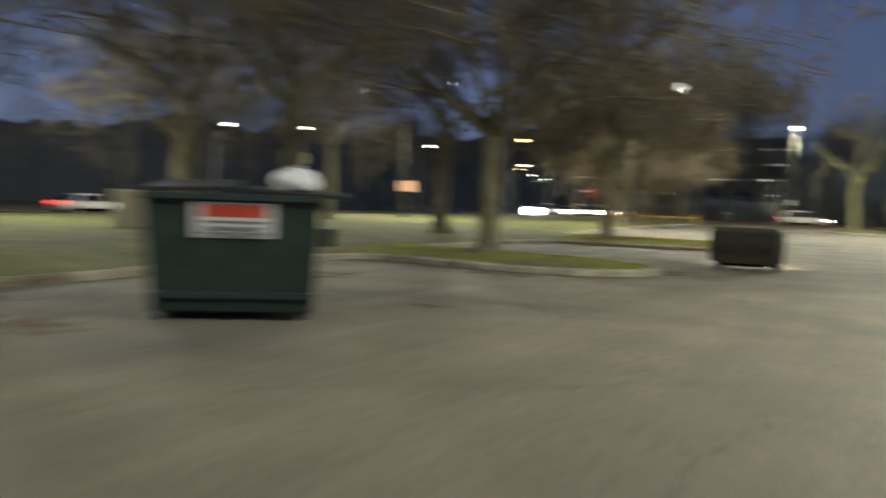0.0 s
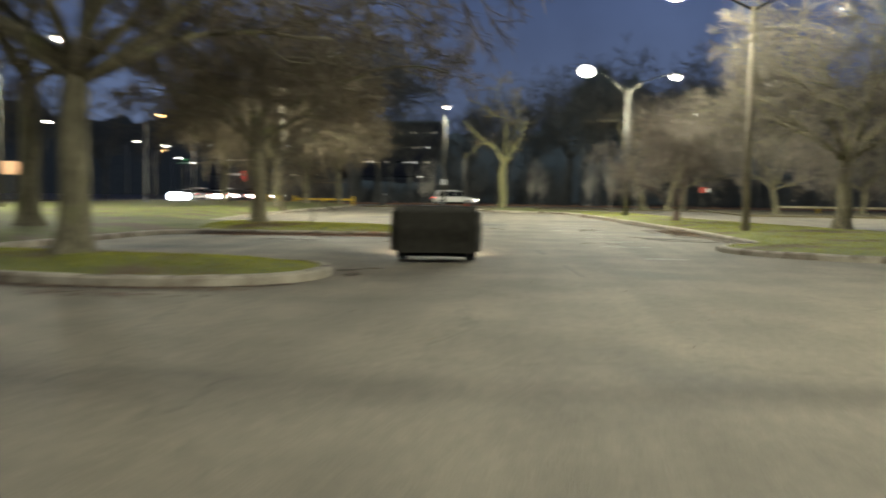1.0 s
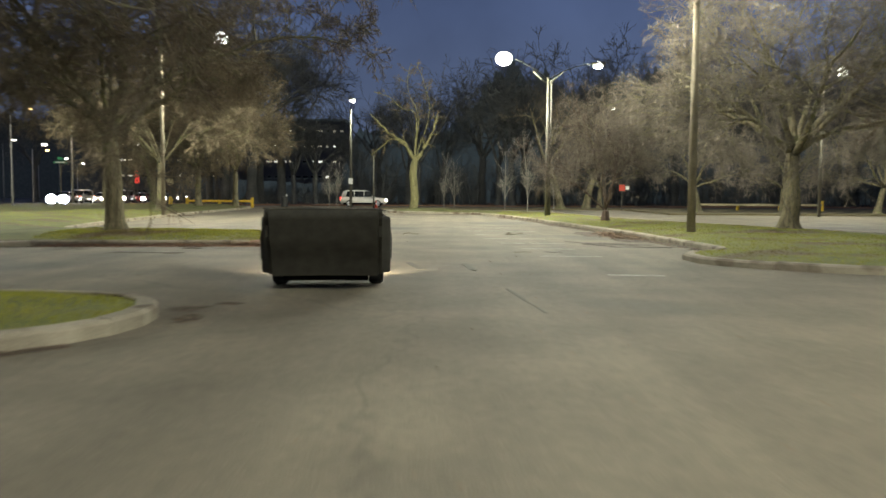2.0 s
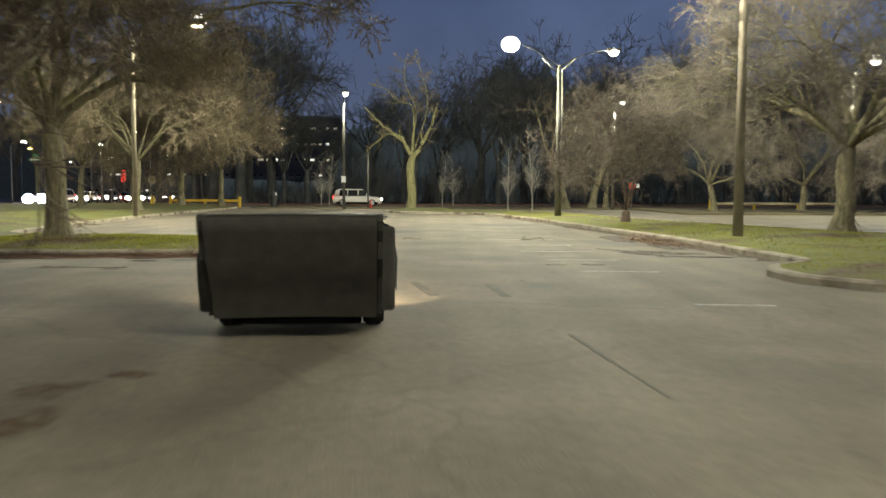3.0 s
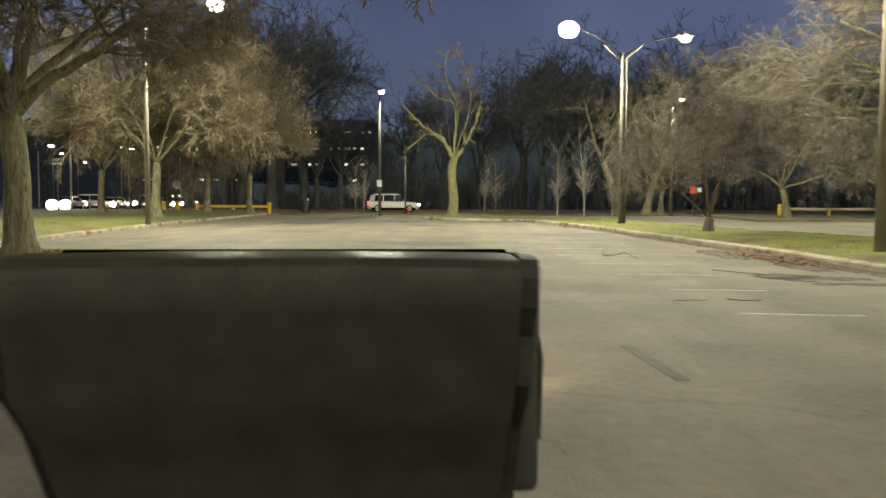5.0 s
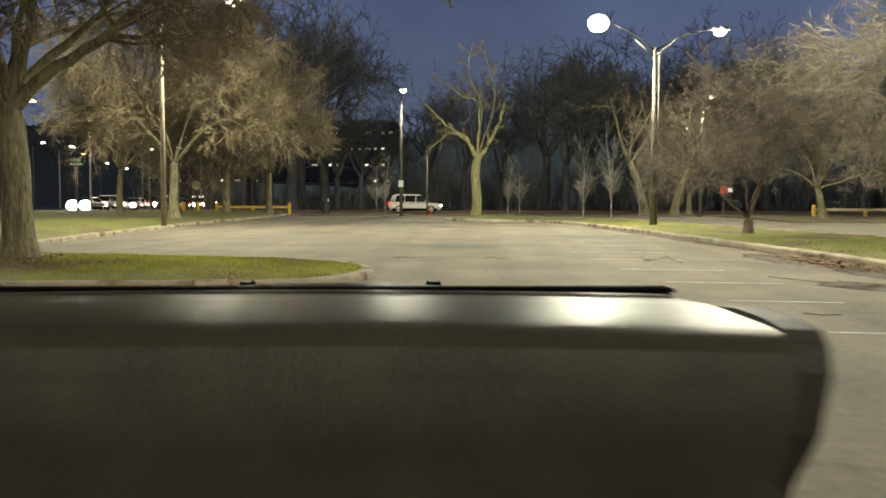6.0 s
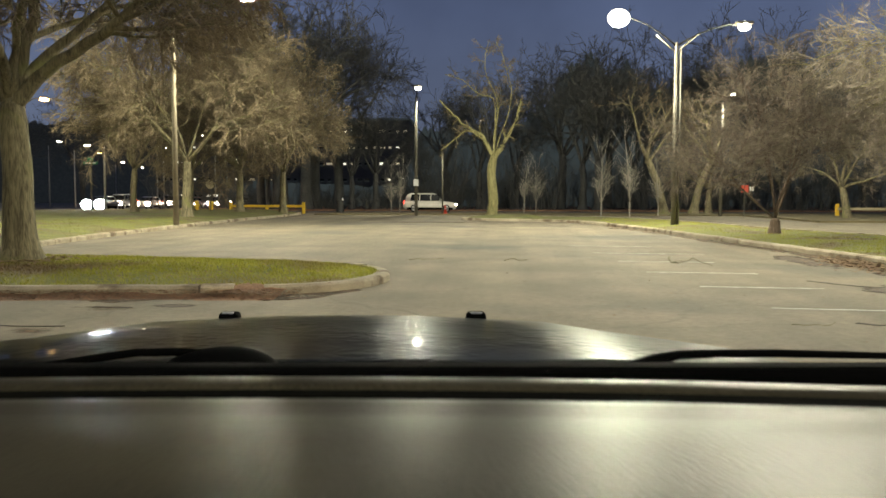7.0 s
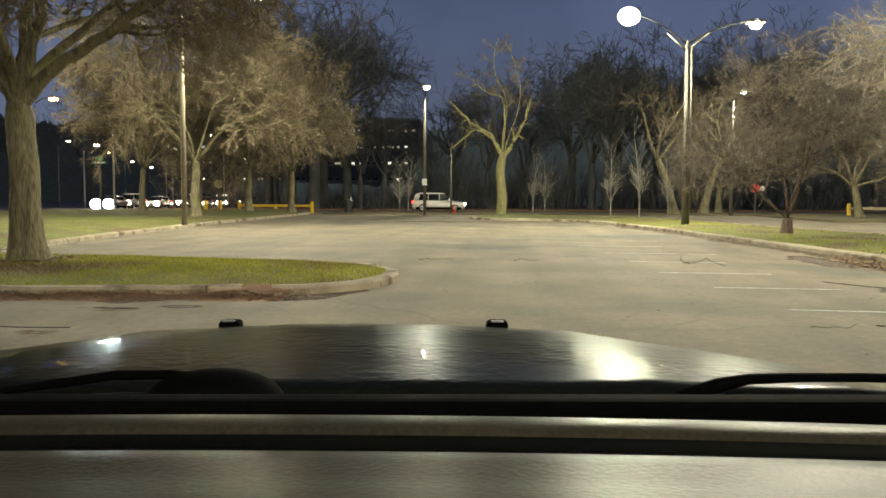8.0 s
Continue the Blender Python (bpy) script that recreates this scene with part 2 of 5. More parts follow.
RIM = surface("alloy_rim", (0.400, 0.400, 0.400), (0.520, 0.520, 0.520), 4.0, 0.35, 0.0, metal=0.8)


def clearcoat():
    """Black lacquer with dried water marks: the coat ripples in patches and holds a film of dust."""
    m = surface("black_clearcoat", (0.003, 0.0035, 0.003), (0.010, 0.011, 0.008), 3.0, 0.30, 0.0, fine=60.0, coat=0.26, spec=0.02)
    n, l = m.node_tree.nodes, m.node_tree.links
    p = n["Principled BSDF"]
    geo = n.new("ShaderNodeNewGeometry")
    ripple = n.new("ShaderNodeTexNoise")
    ripple.inputs["Scale"].default_value, ripple.inputs["Detail"].default_value = 42.0, 1.5
    patch = n.new("ShaderNodeTexNoise")
    patch.inputs["Scale"].default_value, patch.inputs["Detail"].default_value = 5.0, 3.0
    for q in (ripple, patch):
        l.new(geo.outputs["Position"], q.inputs["Vector"])
    depth = n.new("ShaderNodeMapRange")
    depth.inputs["From Min"].default_value, depth.inputs["From Max"].default_value = 0.42, 0.68
    depth.inputs["To Min"].default_value, depth.inputs["To Max"].default_value = 0.4, 3.4
    l.new(patch.outputs["Fac"], depth.inputs["Value"])
    height = n.new("ShaderNodeMath")
    height.operation = "MULTIPLY"
    l.new(ripple.outputs["Fac"], height.inputs[0])
    l.new(depth.outputs["Result"], height.inputs[1])
    bp = n.new("ShaderNodeBump")
    bp.inputs["Strength"].default_value, bp.inputs["Distance"].default_value = 1.0, 0.00017
    l.new(height.outputs[0], bp.inputs["Height"])
    l.new(bp.outputs["Normal"], p.inputs["Coat Normal"])
    under = n.new("ShaderNodeBump")
    under.inputs["Strength"].default_value, under.inputs["Distance"].default_value = 1.0, 0.0014
    l.new(height.outputs[0], under.inputs["Height"])
    l.new(under.outputs["Normal"], p.inputs["Normal"])
    p.inputs["Coat Roughness"].default_value = 0.012
    return m


BLACK_PAINT = clearcoat()
TRIM = surface("black_trim", (0.0015, 0.0015, 0.0015), (0.003, 0.003, 0.003), 8.0, 0.8, 0.03, fine=120.0, spec=0.02)
DASH = surface("grey_dash_plastic", (0.030, 0.026, 0.018), (0.058, 0.050, 0.034), 5.0, 0.36, 0.08, fine=200.0, spec=0.07)
SLOT = surface("black_ribbed_plastic", (0.002, 0.002, 0.002), (0.004, 0.004, 0.003), 8.0, 0.55, 0.03, fine=120.0, spec=0.05)
FASCIA = surface("dull_black_plastic", (0.026, 0.024, 0.019), (0.052, 0.048, 0.038), 6.0, 0.62, 0.05, fine=160.0, spec=0.2)
BRICKWORK = surface("dark_facade", (0.060, 0.058, 0.056), (0.090, 0.087, 0.082), 0.3, 0.85, 0.1, fine=3.0)
# haze over the far woods is put into these two materials as bluish emission
FAR_GLOW = surface("far_haze_glow", (0.030, 0.030, 0.030), (0.055, 0.054, 0.050), 0.1, 1.0, 0.0, fine=1.0)
FAR_FAINT_GLOW = surface("far_faint_haze_glow", (0.030, 0.030, 0.030), (0.060, 0.058, 0.052), 0.1, 1.0, 0.0, fine=1.0)
FAR_FAINT_GLOW.node_tree.nodes["Principled BSDF"].inputs["Emission Color"].default_value = (0.60, 0.75, 0.86, 1)
FAR_FAINT_GLOW.node_tree.nodes["Principled BSDF"].inputs["Emission Strength"].default_value = 0.012
FAR_GLOW.node_tree.nodes["Principled BSDF"].inputs["Emission Color"].default_value = (0.60, 0.80, 0.86, 1)
FAR_GLOW.node_tree.nodes["Principled BSDF"].inputs["Emission Strength"].default_value = 0.05
LENS = glow("lamp_lens", (1.0, 0.97, 0.86), 3.0)
LENS_SMALL = glow("street_lamp_lens", (1.0, 0.92, 0.78), 22.0)
LENS_AMBER = glow("amber_lamp_lens", (1.0, 0.55, 0.18), 18.0)
HEAD = glow("headlight_lens", (0.78, 0.90, 1.0), 40.0)
HEAD_WARM = glow("warm_headlight_lens", (1.0, 0.88, 0.72), 45.0)
TAIL = glow("tail_light_lens", (1.0, 0.05, 0.03), 5.0)
SIGNAL_RED = glow("red_signal", (1.0, 0.06, 0.04), 1.2)
WINDOW_LIT = glow("lit_window", (1.0, 0.95, 0.82), 1.2)
WINDOW_DIM = glow("dim_window", (1.0, 0.85, 0.60), 0.25)


# ---- small building helpers ----
def slope(y):
    """Height of the ground: level near, rising gently to the road."""
    return 0.006 * min(max(y - 35.0, 0.0), 60.0)


def mesh_object(name, verts, faces, material, parent=None, label="", smooth=False):
    me = bpy.data.meshes.new(name)
    me.from_pydata(verts, [], faces)
    me.materials.append(material)
    if smooth:
        me.polygons.foreach_set("use_smooth", [True] * len(me.polygons))
    me.update()
    ob = new(name, me)
    if parent:
        ob.parent = parent
    if label:
        tagged(ob, label)
    return ob


def part(name, bm, material, parent, label="", smooth=False):
    me = bpy.data.meshes.new(name)
    bmesh.ops.recalc_face_normals(bm, faces=bm.faces)
    bm.to_mesh(me)
    bm.free()
    me.materials.append(material)
    if smooth:
        me.polygons.foreach_set("use_smooth", [True] * len(me.polygons))
    ob = new(name, me)
    if parent:
        ob.parent = parent
    if label:
        tagged(ob, label)
    return ob


def thing(name, m, label, category, group="", kind=""):
    ob = new(name)
    ob.empty_display_size = 0.3
    ob.matrix_world = m
    return tagged(ob, label, category, group, kind)


def box(size, at=(0, 0, 0), bevel=0.0, turn=None, segments=2):
    bm = bmesh.new()
    bmesh.ops.create_cube(bm, size=1.0)
    bmesh.ops.scale(bm, vec=size, verts=bm.verts)
    if bevel:
        bmesh.ops.bevel(bm, geom=bm.edges[:], offset=bevel, segments=segments, affect="EDGES", profile=0.6)
    if turn:
        bmesh.ops.transform(bm, matrix=turn, verts=bm.verts)
    bmesh.ops.translate(bm, vec=at, verts=bm.verts)
    return bm


def rod(a, b, r0, r1, sides=10):
    """A tapered rod from a to b."""
    bm = bmesh.new()
    a, b = Vector(a), Vector(b)
    d = b - a
    q = d.to_track_quat("Z", "Y").to_matrix().to_4x4()
    bmesh.ops.create_cone(bm, cap_ends=True, segments=sides, radius1=r0, radius2=r1, depth=d.length, matrix=Matrix.Translation((a + b) / 2) @ q)
    return bm


def pipe(points, radii, sides=8):
    """Verts and faces of a tube through points."""
    verts, faces = [], []
    n = len(points)
    for i, p in enumerate(points):
        d = (points[min(i + 1, n - 1)] - points[max(i - 1, 0)]).normalized()
        ref = Vector((0, 0, 1)) if abs(d.z) < 0.9 else Vector((1, 0, 0))
        u = d.cross(ref).normalized()
        w = d.cross(u)
        for k in range(sides):
            a = 2 * math.pi * k / sides
            verts.append(p + (u * math.cos(a) + w * math.sin(a)) * radii[i])
    for i in range(n - 1):
        for k in range(sides):
            j = (k + 1) % sides
            faces.append((i * sides + k, i * sides + j, (i + 1) * sides + j, (i + 1) * sides + k))
    faces.append(tuple(range(sides - 1, -1, -1)))
    faces.append(tuple(range((n - 1) * sides, n * sides)))
    return verts, faces


def smooth_line(points, step=0.6):
    """A smooth line through points, sampled about every step."""
    pts = [Vector((x, y, 0)) for x, y in points]
    out = []
    for i in range(len(pts) - 1):
        p0, p1, p2, p3 = pts[max(i - 1, 0)], pts[i], pts[i + 1], pts[min(i + 2, len(pts) - 1)]
        n = max(1, int((p2 - p1).length / step))
        for k in range(n):
            t = k / n
            out.append(0.5 * ((2 * p1) + (p2 - p0) * t + (2 * p0 - 5 * p1 + 4 * p2 - p3) * t * t + (3 * p1 - p0 - 3 * p2 + p3) * t ** 3))
    out.append(pts[-1])
    return out


def offset_line(pts, d):
    """The line moved to its left by d."""
    out = []
    for i, p in enumerate(pts):
        t = (pts[min(i + 1, len(pts) - 1)] - pts[max(i - 1, 0)]).normalized()
        out.append(p + Vector((-t.y, t.x, 0)) * d)
    return out


# ---- ground ----
def axis(lo, hi, step, far):
    inner = list(np.arange(lo, hi + 0.01, step))
    return [-f for f in reversed(far)] + inner + list(far)


def build_ground():
    xs = axis(-60, 60, 2.0, [80, 120, 200, 400, 900, 2000])
    ys = [-2000, -900, -400, -200, -100, -60] + list(np.arange(-40, 130.01, 1.5)) + [150, 200, 300, 500, 1000, 2200]
    verts = [(x, y, slope(y)) for y in ys for x in xs]
    w = len(xs)
    faces = [(j * w + i, j * w + i + 1, (j + 1) * w + i + 1, (j + 1) * w + i) for j in range(len(ys) - 1) for i in range(w - 1)]
    tagged(mesh_object("ground", verts, faces, ASPHALT, smooth=True), "pale worn asphalt of an empty parking lot with cracks and stains", "ground", kind="structure")


build_ground()

# edges of the lawns towards the lot; the lawn lies to the left of west_edge and to the right of east_edge
WEST_EDGE = [(-10.6, -30), (-10.7, -10), (-10.9, 3.8), (-11.3, 8), (-11.6, 12.4), (-11.2, 14.2), (-10.2, 14.35), (-8.4, 14.0), (-6.5, 13.85), (-5.0, 14.2), (-4.1, 14.9), (-3.77, 16.0), (-4.02, 17.1),
             (-4.9, 17.8), (-6.5, 18.1), (-9.0, 18.4), (-11.2, 18.7), (-12.5, 19.6), (-12.7, 22), (-12.8, 26.5), (-12.6, 28.4), (-11.7, 29.3), (-9.3, 29.65), (-7.5, 29.9), (-5.6, 30.25),
             (-4.7, 30.75), (-4.22, 31.6), (-4.08, 32.7), (-4.38, 33.8), (-5.2, 34.6), (-6.7, 34.9), (-9.2, 35.4), (-11.2, 35.8), (-13.4, 36.6), (-14.7, 38.4), (-15.5, 41.3), (-16.2, 46.4),
             (-17.0, 55), (-17.5, 65), (-17.7, 77), (-18.2, 82), (-19.5, 85.5)]
EAST_EDGE = [(16, 21.2), (10, 21.7), (7.4, 22.2), (6.3, 22.7), (5.3, 23.7), (4.75, 24.8), (4.75, 25.8), (5.2, 26.9), (6.15, 27.7), (6.35, 29.2), (6.3, 32), (6.15, 35.5), (6.0, 37.6), (5.85, 39),
             (5.5, 42), (5.0, 46), (4.3, 51.3), (3.1, 58.8), (2.3, 62.6), (0.9, 65.3), (-2.4, 66.9), (-4.3, 68.6), (-4.9, 70.4), (-4.2, 72.2), (-1.0, 73.4), (3.5, 72.6), (6.4, 68.5), (8.2, 62)]
EAST_BACK = [(8.2, 62), (9.1, 56), (10.9, 49), (12.9, 43.5), (15.0, 38.4), (17.5, 30), (17.8, 24), (16, 21.2)]
WEST = smooth_line(WEST_EDGE, 0.4)
EAST = smooth_line(EAST_EDGE)
BACK = smooth_line(EAST_BACK)


def kerb(pts, inward, label, stone=2.4, skip=()):
    """Kerb stones along a line: separate pieces with joints; inward is +1 where the lawn lies to the left."""
    base = tagged(new("kerb"), label, "kerb", kind="structure")
    left = [offset_line(pts, inward * o) for o in (0.0, 0.0, 0.045, 0.235, 0.235)]
    tops = (-0.05, 0.115, 0.150, 0.155, -0.05)
    run, start, count = 0.0, 0, 0
    rnd = random.Random(len(pts))
    for i in range(1, len(pts)):
        run += (pts[i] - pts[i - 1]).length
        mx, my = (pts[i] + pts[min(i + 1, len(pts) - 1)]).xy / 2
        broken = any(math.hypot(mx - sx, my - sy) < sr for sx, sy, sr in skip)
        if run < stone and i < len(pts) - 1 and not broken:
            continue
        ax, ay = (pts[start] + pts[start + 1]).xy / 2
        if any(math.hypot(ax - sx, ay - sy) < sr for sx, sy, sr in skip):
            start, run = start + 1, 0.0
            continue
        if not any(math.hypot(ax - sx, ay - sy) < sr for sx, sy, sr in skip):
            verts, faces = [], []
            dz, sink = rnd.uniform(-0.012, 0.010), rnd.uniform(-0.02, 0.02)
            idx = list(range(start, i + 1))
            for n, k in enumerate(idx):
                shift = Vector((0, 0, 0))
                if n == 0:
                    shift = (pts[k + 1] - pts[k]).normalized() * 0.012
                if n == len(idx) - 1:
                    shift = (pts[k - 1] - pts[k]).normalized() * 0.012
                for o, z in zip(left, tops):
                    q = o[k] + shift
                    verts.append((q.x + sink * 0.4, q.y + sink * 0.4, slope(q.y) + z + (dz if z > 0 else 0) + rnd.uniform(-0.006, 0.006) * (z > 0)))
            for n in range(len(idx) - 1):
                for c in range(4):
                    faces.append((n * 5 + c, n * 5 + c + 1, n * 5 + 6 + c, n * 5 + 5 + c))
            faces.append((0, 1, 2, 3, 4))
            e = (len(idx) - 1) * 5
            faces.append((e + 4, e + 3, e + 2, e + 1, e))
            mesh_object("kerb_stone", verts, faces, CONCRETE, base)
        run, start = 0.0, i


def inside(x, y, poly):
    hit, j = False, len(poly) - 1
    for i in range(len(poly)):
        xi, yi, xj, yj = poly[i].x, poly[i].y, poly[j].x, poly[j].y
        if (yi > y) != (yj > y) and x < (xj - xi) * (y - yi) / (yj - yi) + xi:
            hit = not hit
        j = i
    return hit


def lawn_height(x, y, edge):
    d = np.sqrt(np.min((edge[:, 0] - x) ** 2 + (edge[:, 1] - y) ** 2))
    t = min(d / 2.2, 1.0)
    crown = 0.19 if x < 0 else 0.05
    return slope(y) + 0.125 + crown * t * t * (3 - 2 * t) + 0.03 * noise.noise((x * 0.35, y * 0.35, 3.0)) * t + 0.012 * noise.noise((x * 1.7, y * 1.7, 8.0))


def lawn(name, poly, kerbed, label, material, step=1.0, area=None):
    """A crowned lawn inside poly; kerbed: the line along which it meets the kerb."""
    from mathutils.geometry import delaunay_2d_cdt
    edge = np.array([(p.x, p.y) for p in kerbed])
    pts = [Vector((p.x, p.y)) for p in poly]
    n = len(pts)
    rnd = random.Random(n)
    xs, ys = [p.x for p in poly], [p.y for p in poly]
    x = min(xs)
    while x < max(xs):
        y = min(ys)
        while y < max(ys):
            q = (x + rnd.uniform(-0.2, 0.2) * step, y + rnd.uniform(-0.2, 0.2) * step)
            dist = float(np.min((edge[:, 0] - q[0]) ** 2 + (edge[:, 1] - q[1]) ** 2))
            if dist > 0.09 and (dist < 40 or rnd.random() < 0.3) and inside(q[0], q[1], poly):
                pts.append(Vector(q))
            y += step
        x += step
    out = delaunay_2d_cdt(pts, [(i, (i + 1) % n) for i in range(n)], [], 1, 1e-4)
    verts = [(v.x, v.y, lawn_height(v.x, v.y, edge)) for v in out[0]]
    ob = mesh_object(name, verts, [tuple(f) for f in out[2]], material, smooth=True)
    return tagged(ob, label, "lawn", kind="structure")


west_poly = offset_line(WEST, 0.22) + [Vector(p + (0,)) for p in ((-24, 87), (-36, 88), (-40, 84), (-40, 60), (-40, 30), (-40, 0), (-40, -30))]
east_poly = offset_line(EAST, -0.22) + offset_line(BACK, -0.22)[1:-1]
kerb(WEST, 1, "chipped pale concrete kerb round the lawn, broken in one place", skip=((-5.9, 30.2, 0.27),))
kerb(EAST, -1, "chipped pale concrete kerb round the grass strip, gap with leaves", skip=())
kerb(BACK, -1, "low concrete kerb behind the grass strip")
lawn("lawn_west", west_poly, WEST, "short green and brownish winter lawn with tree islands", GRASS)
lawn("lawn_east", east_poly, EAST + BACK, "green grass strip between the parking aisles", GRASS)

# verge along the road, the road, the walk and the ground of the woods
def strip(name, x0, x1, y0, y1, lift, material, label, category="ground", nx=40, ny=6):
    verts, faces = [], []
    for j in range(ny + 1):
        for i in range(nx + 1):
            x, y = x0 + (x1 - x0) * i / nx, y0 + (y1 - y0) * j / ny
            verts.append((x, y, slope(y) + lift + 0.02 * noise.noise((x * 0.3, y * 0.3, 1.0)) * (lift > 0.05)))
    w = nx + 1
    for j in range(ny):
        for i in range(nx):
            faces.append((j * w + i, j * w + i + 1, (j + 1) * w + i + 1, (j + 1) * w + i))
    # a skirt, so that the sheet has an edge
    ring = [i for i in range(w)] + [j * w + nx for j in range(1, ny + 1)] + [ny * w + i for i in range(nx - 1, -1, -1)] + [j * w for j in range(ny - 1, 0, -1)]
    low = len(verts)
    for k in ring:
        v = verts[k]
        verts.append((v[0], v[1], v[2] - lift - 0.05))
    for k in range(len(ring)):
        k2 = (k + 1) % len(ring)
        faces.append((ring[k2], ring[k], low + k, low + k2))
    return tagged(mesh_object(name, verts, faces, material), label, category, kind="structure")


strip("verge", -17.0, 60, 81.5, 89.2, 0.07, DRY, "brownish dry grass verge between the lot and the road", "lawn")
strip("lawn_northeast", 15.5, 60, 66, 80.5, 0.12, DRY, "thin brownish grass beyond the second aisle", "lawn")
strip("road_north", -300, 300, 89.6, 99.0, 0.006, ROAD, "dark asphalt road along the edge of the woods", "road", 60, 4)
strip("road_west", -52, -40.6, -200, 88.9, 0.008, ROAD, "dark asphalt road beyond the lawn", "road", 6, 40)
strip("road_west_beyond", -52, -40.6, 99.4, 260, 0.008, ROAD, "dark asphalt road running on past the crossing", "road", 6, 20)
strip("woodland_ground", -40, 200, 99.6, 190, 0.10, DIRT, "dark leaf-covered ground under the woods", "ground", 40, 10)
strip("lawn_far_west", -300, -52.6, -200, 89, 0.10, DRY, "dim grass beyond the west road", "lawn", 20, 20)


def ring_backdrop():
    """A far, dark line of woods all round, its haze put in as faint emission."""
    verts, faces, n = [], [], 1800
    for i in range(n):
        a = 2 * math.pi * i / n
        x, y = 300 * math.cos(a), 60 + 300 * math.sin(a)
        h = 14 + 4 * noise.noise((x * 0.02, y * 0.02, 5)) + 6 * noise.noise((x * 0.07, y * 0.07, 9)) + 3.5 * noise.noise((x * 0.2, y * 0.2, 2)) + 1.5 * noise.noise((x * 0.7, y * 0.7, 4)) + 17 * min(1.0, max(0.0, (-x - 60) / 60)) * min(1.0, max(0.0, (y - 130) / 70))
        verts += [(x, y, -1), (x, y, h)]
    for i in range(n):
        j = (i + 1) % n
        faces.append((2 * i, 2 * j, 2 * j + 1, 2 * i + 1))
    tagged(mesh_object("backdrop", verts, faces, FAR_FAINT_GLOW), "dark distant line of woods at dusk, faint haze painted as glow", "backdrop", kind="structure")


ring_backdrop()


def wood_backdrop():
    """The depth of the woods behind the road, haze painted as emission, with an uneven line of treetops."""
    verts, faces, n = [], [], 1100
    for i in range(n + 1):
        t = i / n
        x, y = -47 + 190 * t, 148 + 14 * math.sin(3.0 * t)
        low = 0.33 + 0.67 * min(1.0, max(0.0, (x + 19.5) / 3)) + 0.85 * min(1.0, max(0.0, (x + 2) / 14))
        h = (12.5 + 3.0 * noise.noise((x * 0.06, 1, 0)) + 2.2 * noise.noise((x * 0.3, 4, 0)) + 1.2 * noise.noise((x * 1.3, 8, 0)) + 0.5 * noise.noise((x * 4.0, 6, 0))) * low
        verts += [(x, y, -0.5), (x, y, h)]
    for i in range(n):
        faces.append((2 * i, 2 * i + 2, 2 * i + 3, 2 * i + 1))
    tagged(mesh_object("backdrop_woods", verts, faces, FAR_GLOW), "dark depth of the woods at dusk, haze painted as glow", "backdrop", kind="structure")


wood_backdrop()


def west_backdrop():
    """Dim trees beyond the west road, with faint haze painted as emission."""
    verts, faces, n = [], [], 1800
    for i in range(n + 1):
        y = -90 + 215 * i / n
        h = 9.0 + 0.8 * noise.noise((y * 9.0, 1, 0)) + 2.0 * noise.noise((y * 0.06, 3, 0)) + 2.8 * noise.noise((y * 0.22, 5, 0)) + 1.4 * noise.noise((y * 1.3, 7, 0)) + 0.5 * noise.noise((y * 4.0, 2, 0))
        verts += [(-92, y, -0.5), (-92, y, h)]
    for i in range(n):
        faces.append((2 * i, 2 * i + 2, 2 * i + 3, 2 * i + 1))
    tagged(mesh_object("backdrop_west", verts, faces, FAR_FAINT_GLOW), "dim trees beyond the west road at dusk, faint haze painted as glow", "backdrop", kind="structure")


west_backdrop()


# ---- lamps of the lot ----
def lamp_post(x, y, heads, label, top=9.1, pole=0.10, base_z=0.3, material=None, power=1.0, lens=0.25):
    """A tall post with gull arms; heads: the offsets and heights of its lamps."""
    z0 = slope(y) + base_z
    post = thing("lamp_post", pose(x, y, z0), label, "lamp post", "lot lamps")
    part("pole", rod((0, 0, -0.1), (0, 0, top - z0), pole * 1.2, pole * 0.75, 14), material or STEEL, post, smooth=True)
    for dx, dy, hz, *own in heads:
        end = Vector((dx, dy, hz - z0))
        start = Vector((0, 0, top - z0 - 0.15))
        pts = [start.lerp(end, t) + Vector((0, 0, 0.25 * math.sin(math.pi * t) + 0.12 * t)) for t in (0, 0.12, 0.3, 0.5, 0.75, 1.0)]
        v, f = pipe(pts, [pole * 0.5, pole * 0.42, pole * 0.34, pole * 0.28, pole * 0.25, pole * 0.25], 8)
        mesh_object("arm", v, f, UNLIT_ARM_STEEL, post, smooth=True)
        out = Vector((dx, dy, 0)).normalized()
        turn = out.to_track_quat("X", "Z").to_matrix().to_4x4()
        bm = box((0.78, 0.42, 0.16), (0, 0, 0), 0.06, None, 3)
        bmesh.ops.transform(bm, matrix=Matrix.Translation(end + Vector((0, 0, 0.10))) @ turn, verts=bm.verts)
        head = part("lamp_head", bm, STEEL, post, "grey cobra lamp head")
        # the larger own radii put the lamp's glare into the size of the lens
        bm = bmesh.new()
        bmesh.ops.create_uvsphere(bm, u_segments=16, v_segments=10, radius=own[1] if len(own) > 1 else lens)
        bmesh.ops.scale(bm, vec=(1.08, 0.96, 0.84), verts=bm.verts)
        bmesh.ops.transform(bm, matrix=Matrix.Translation(end + Vector((0, 0, 0.0))) @ turn, verts=bm.verts)
        part("lens", bm, LENS, head, "glowing drop lens", smooth=True)
        data = bpy.data.lights.new("lamp_light", "POINT")
        data.energy, data.color, data.shadow_soft_size = LAMP * power * (own[0] if own else 1.0), LAMP_COLOUR, 0.09
        lt = new("lamp_light", data)
        lt.parent = post
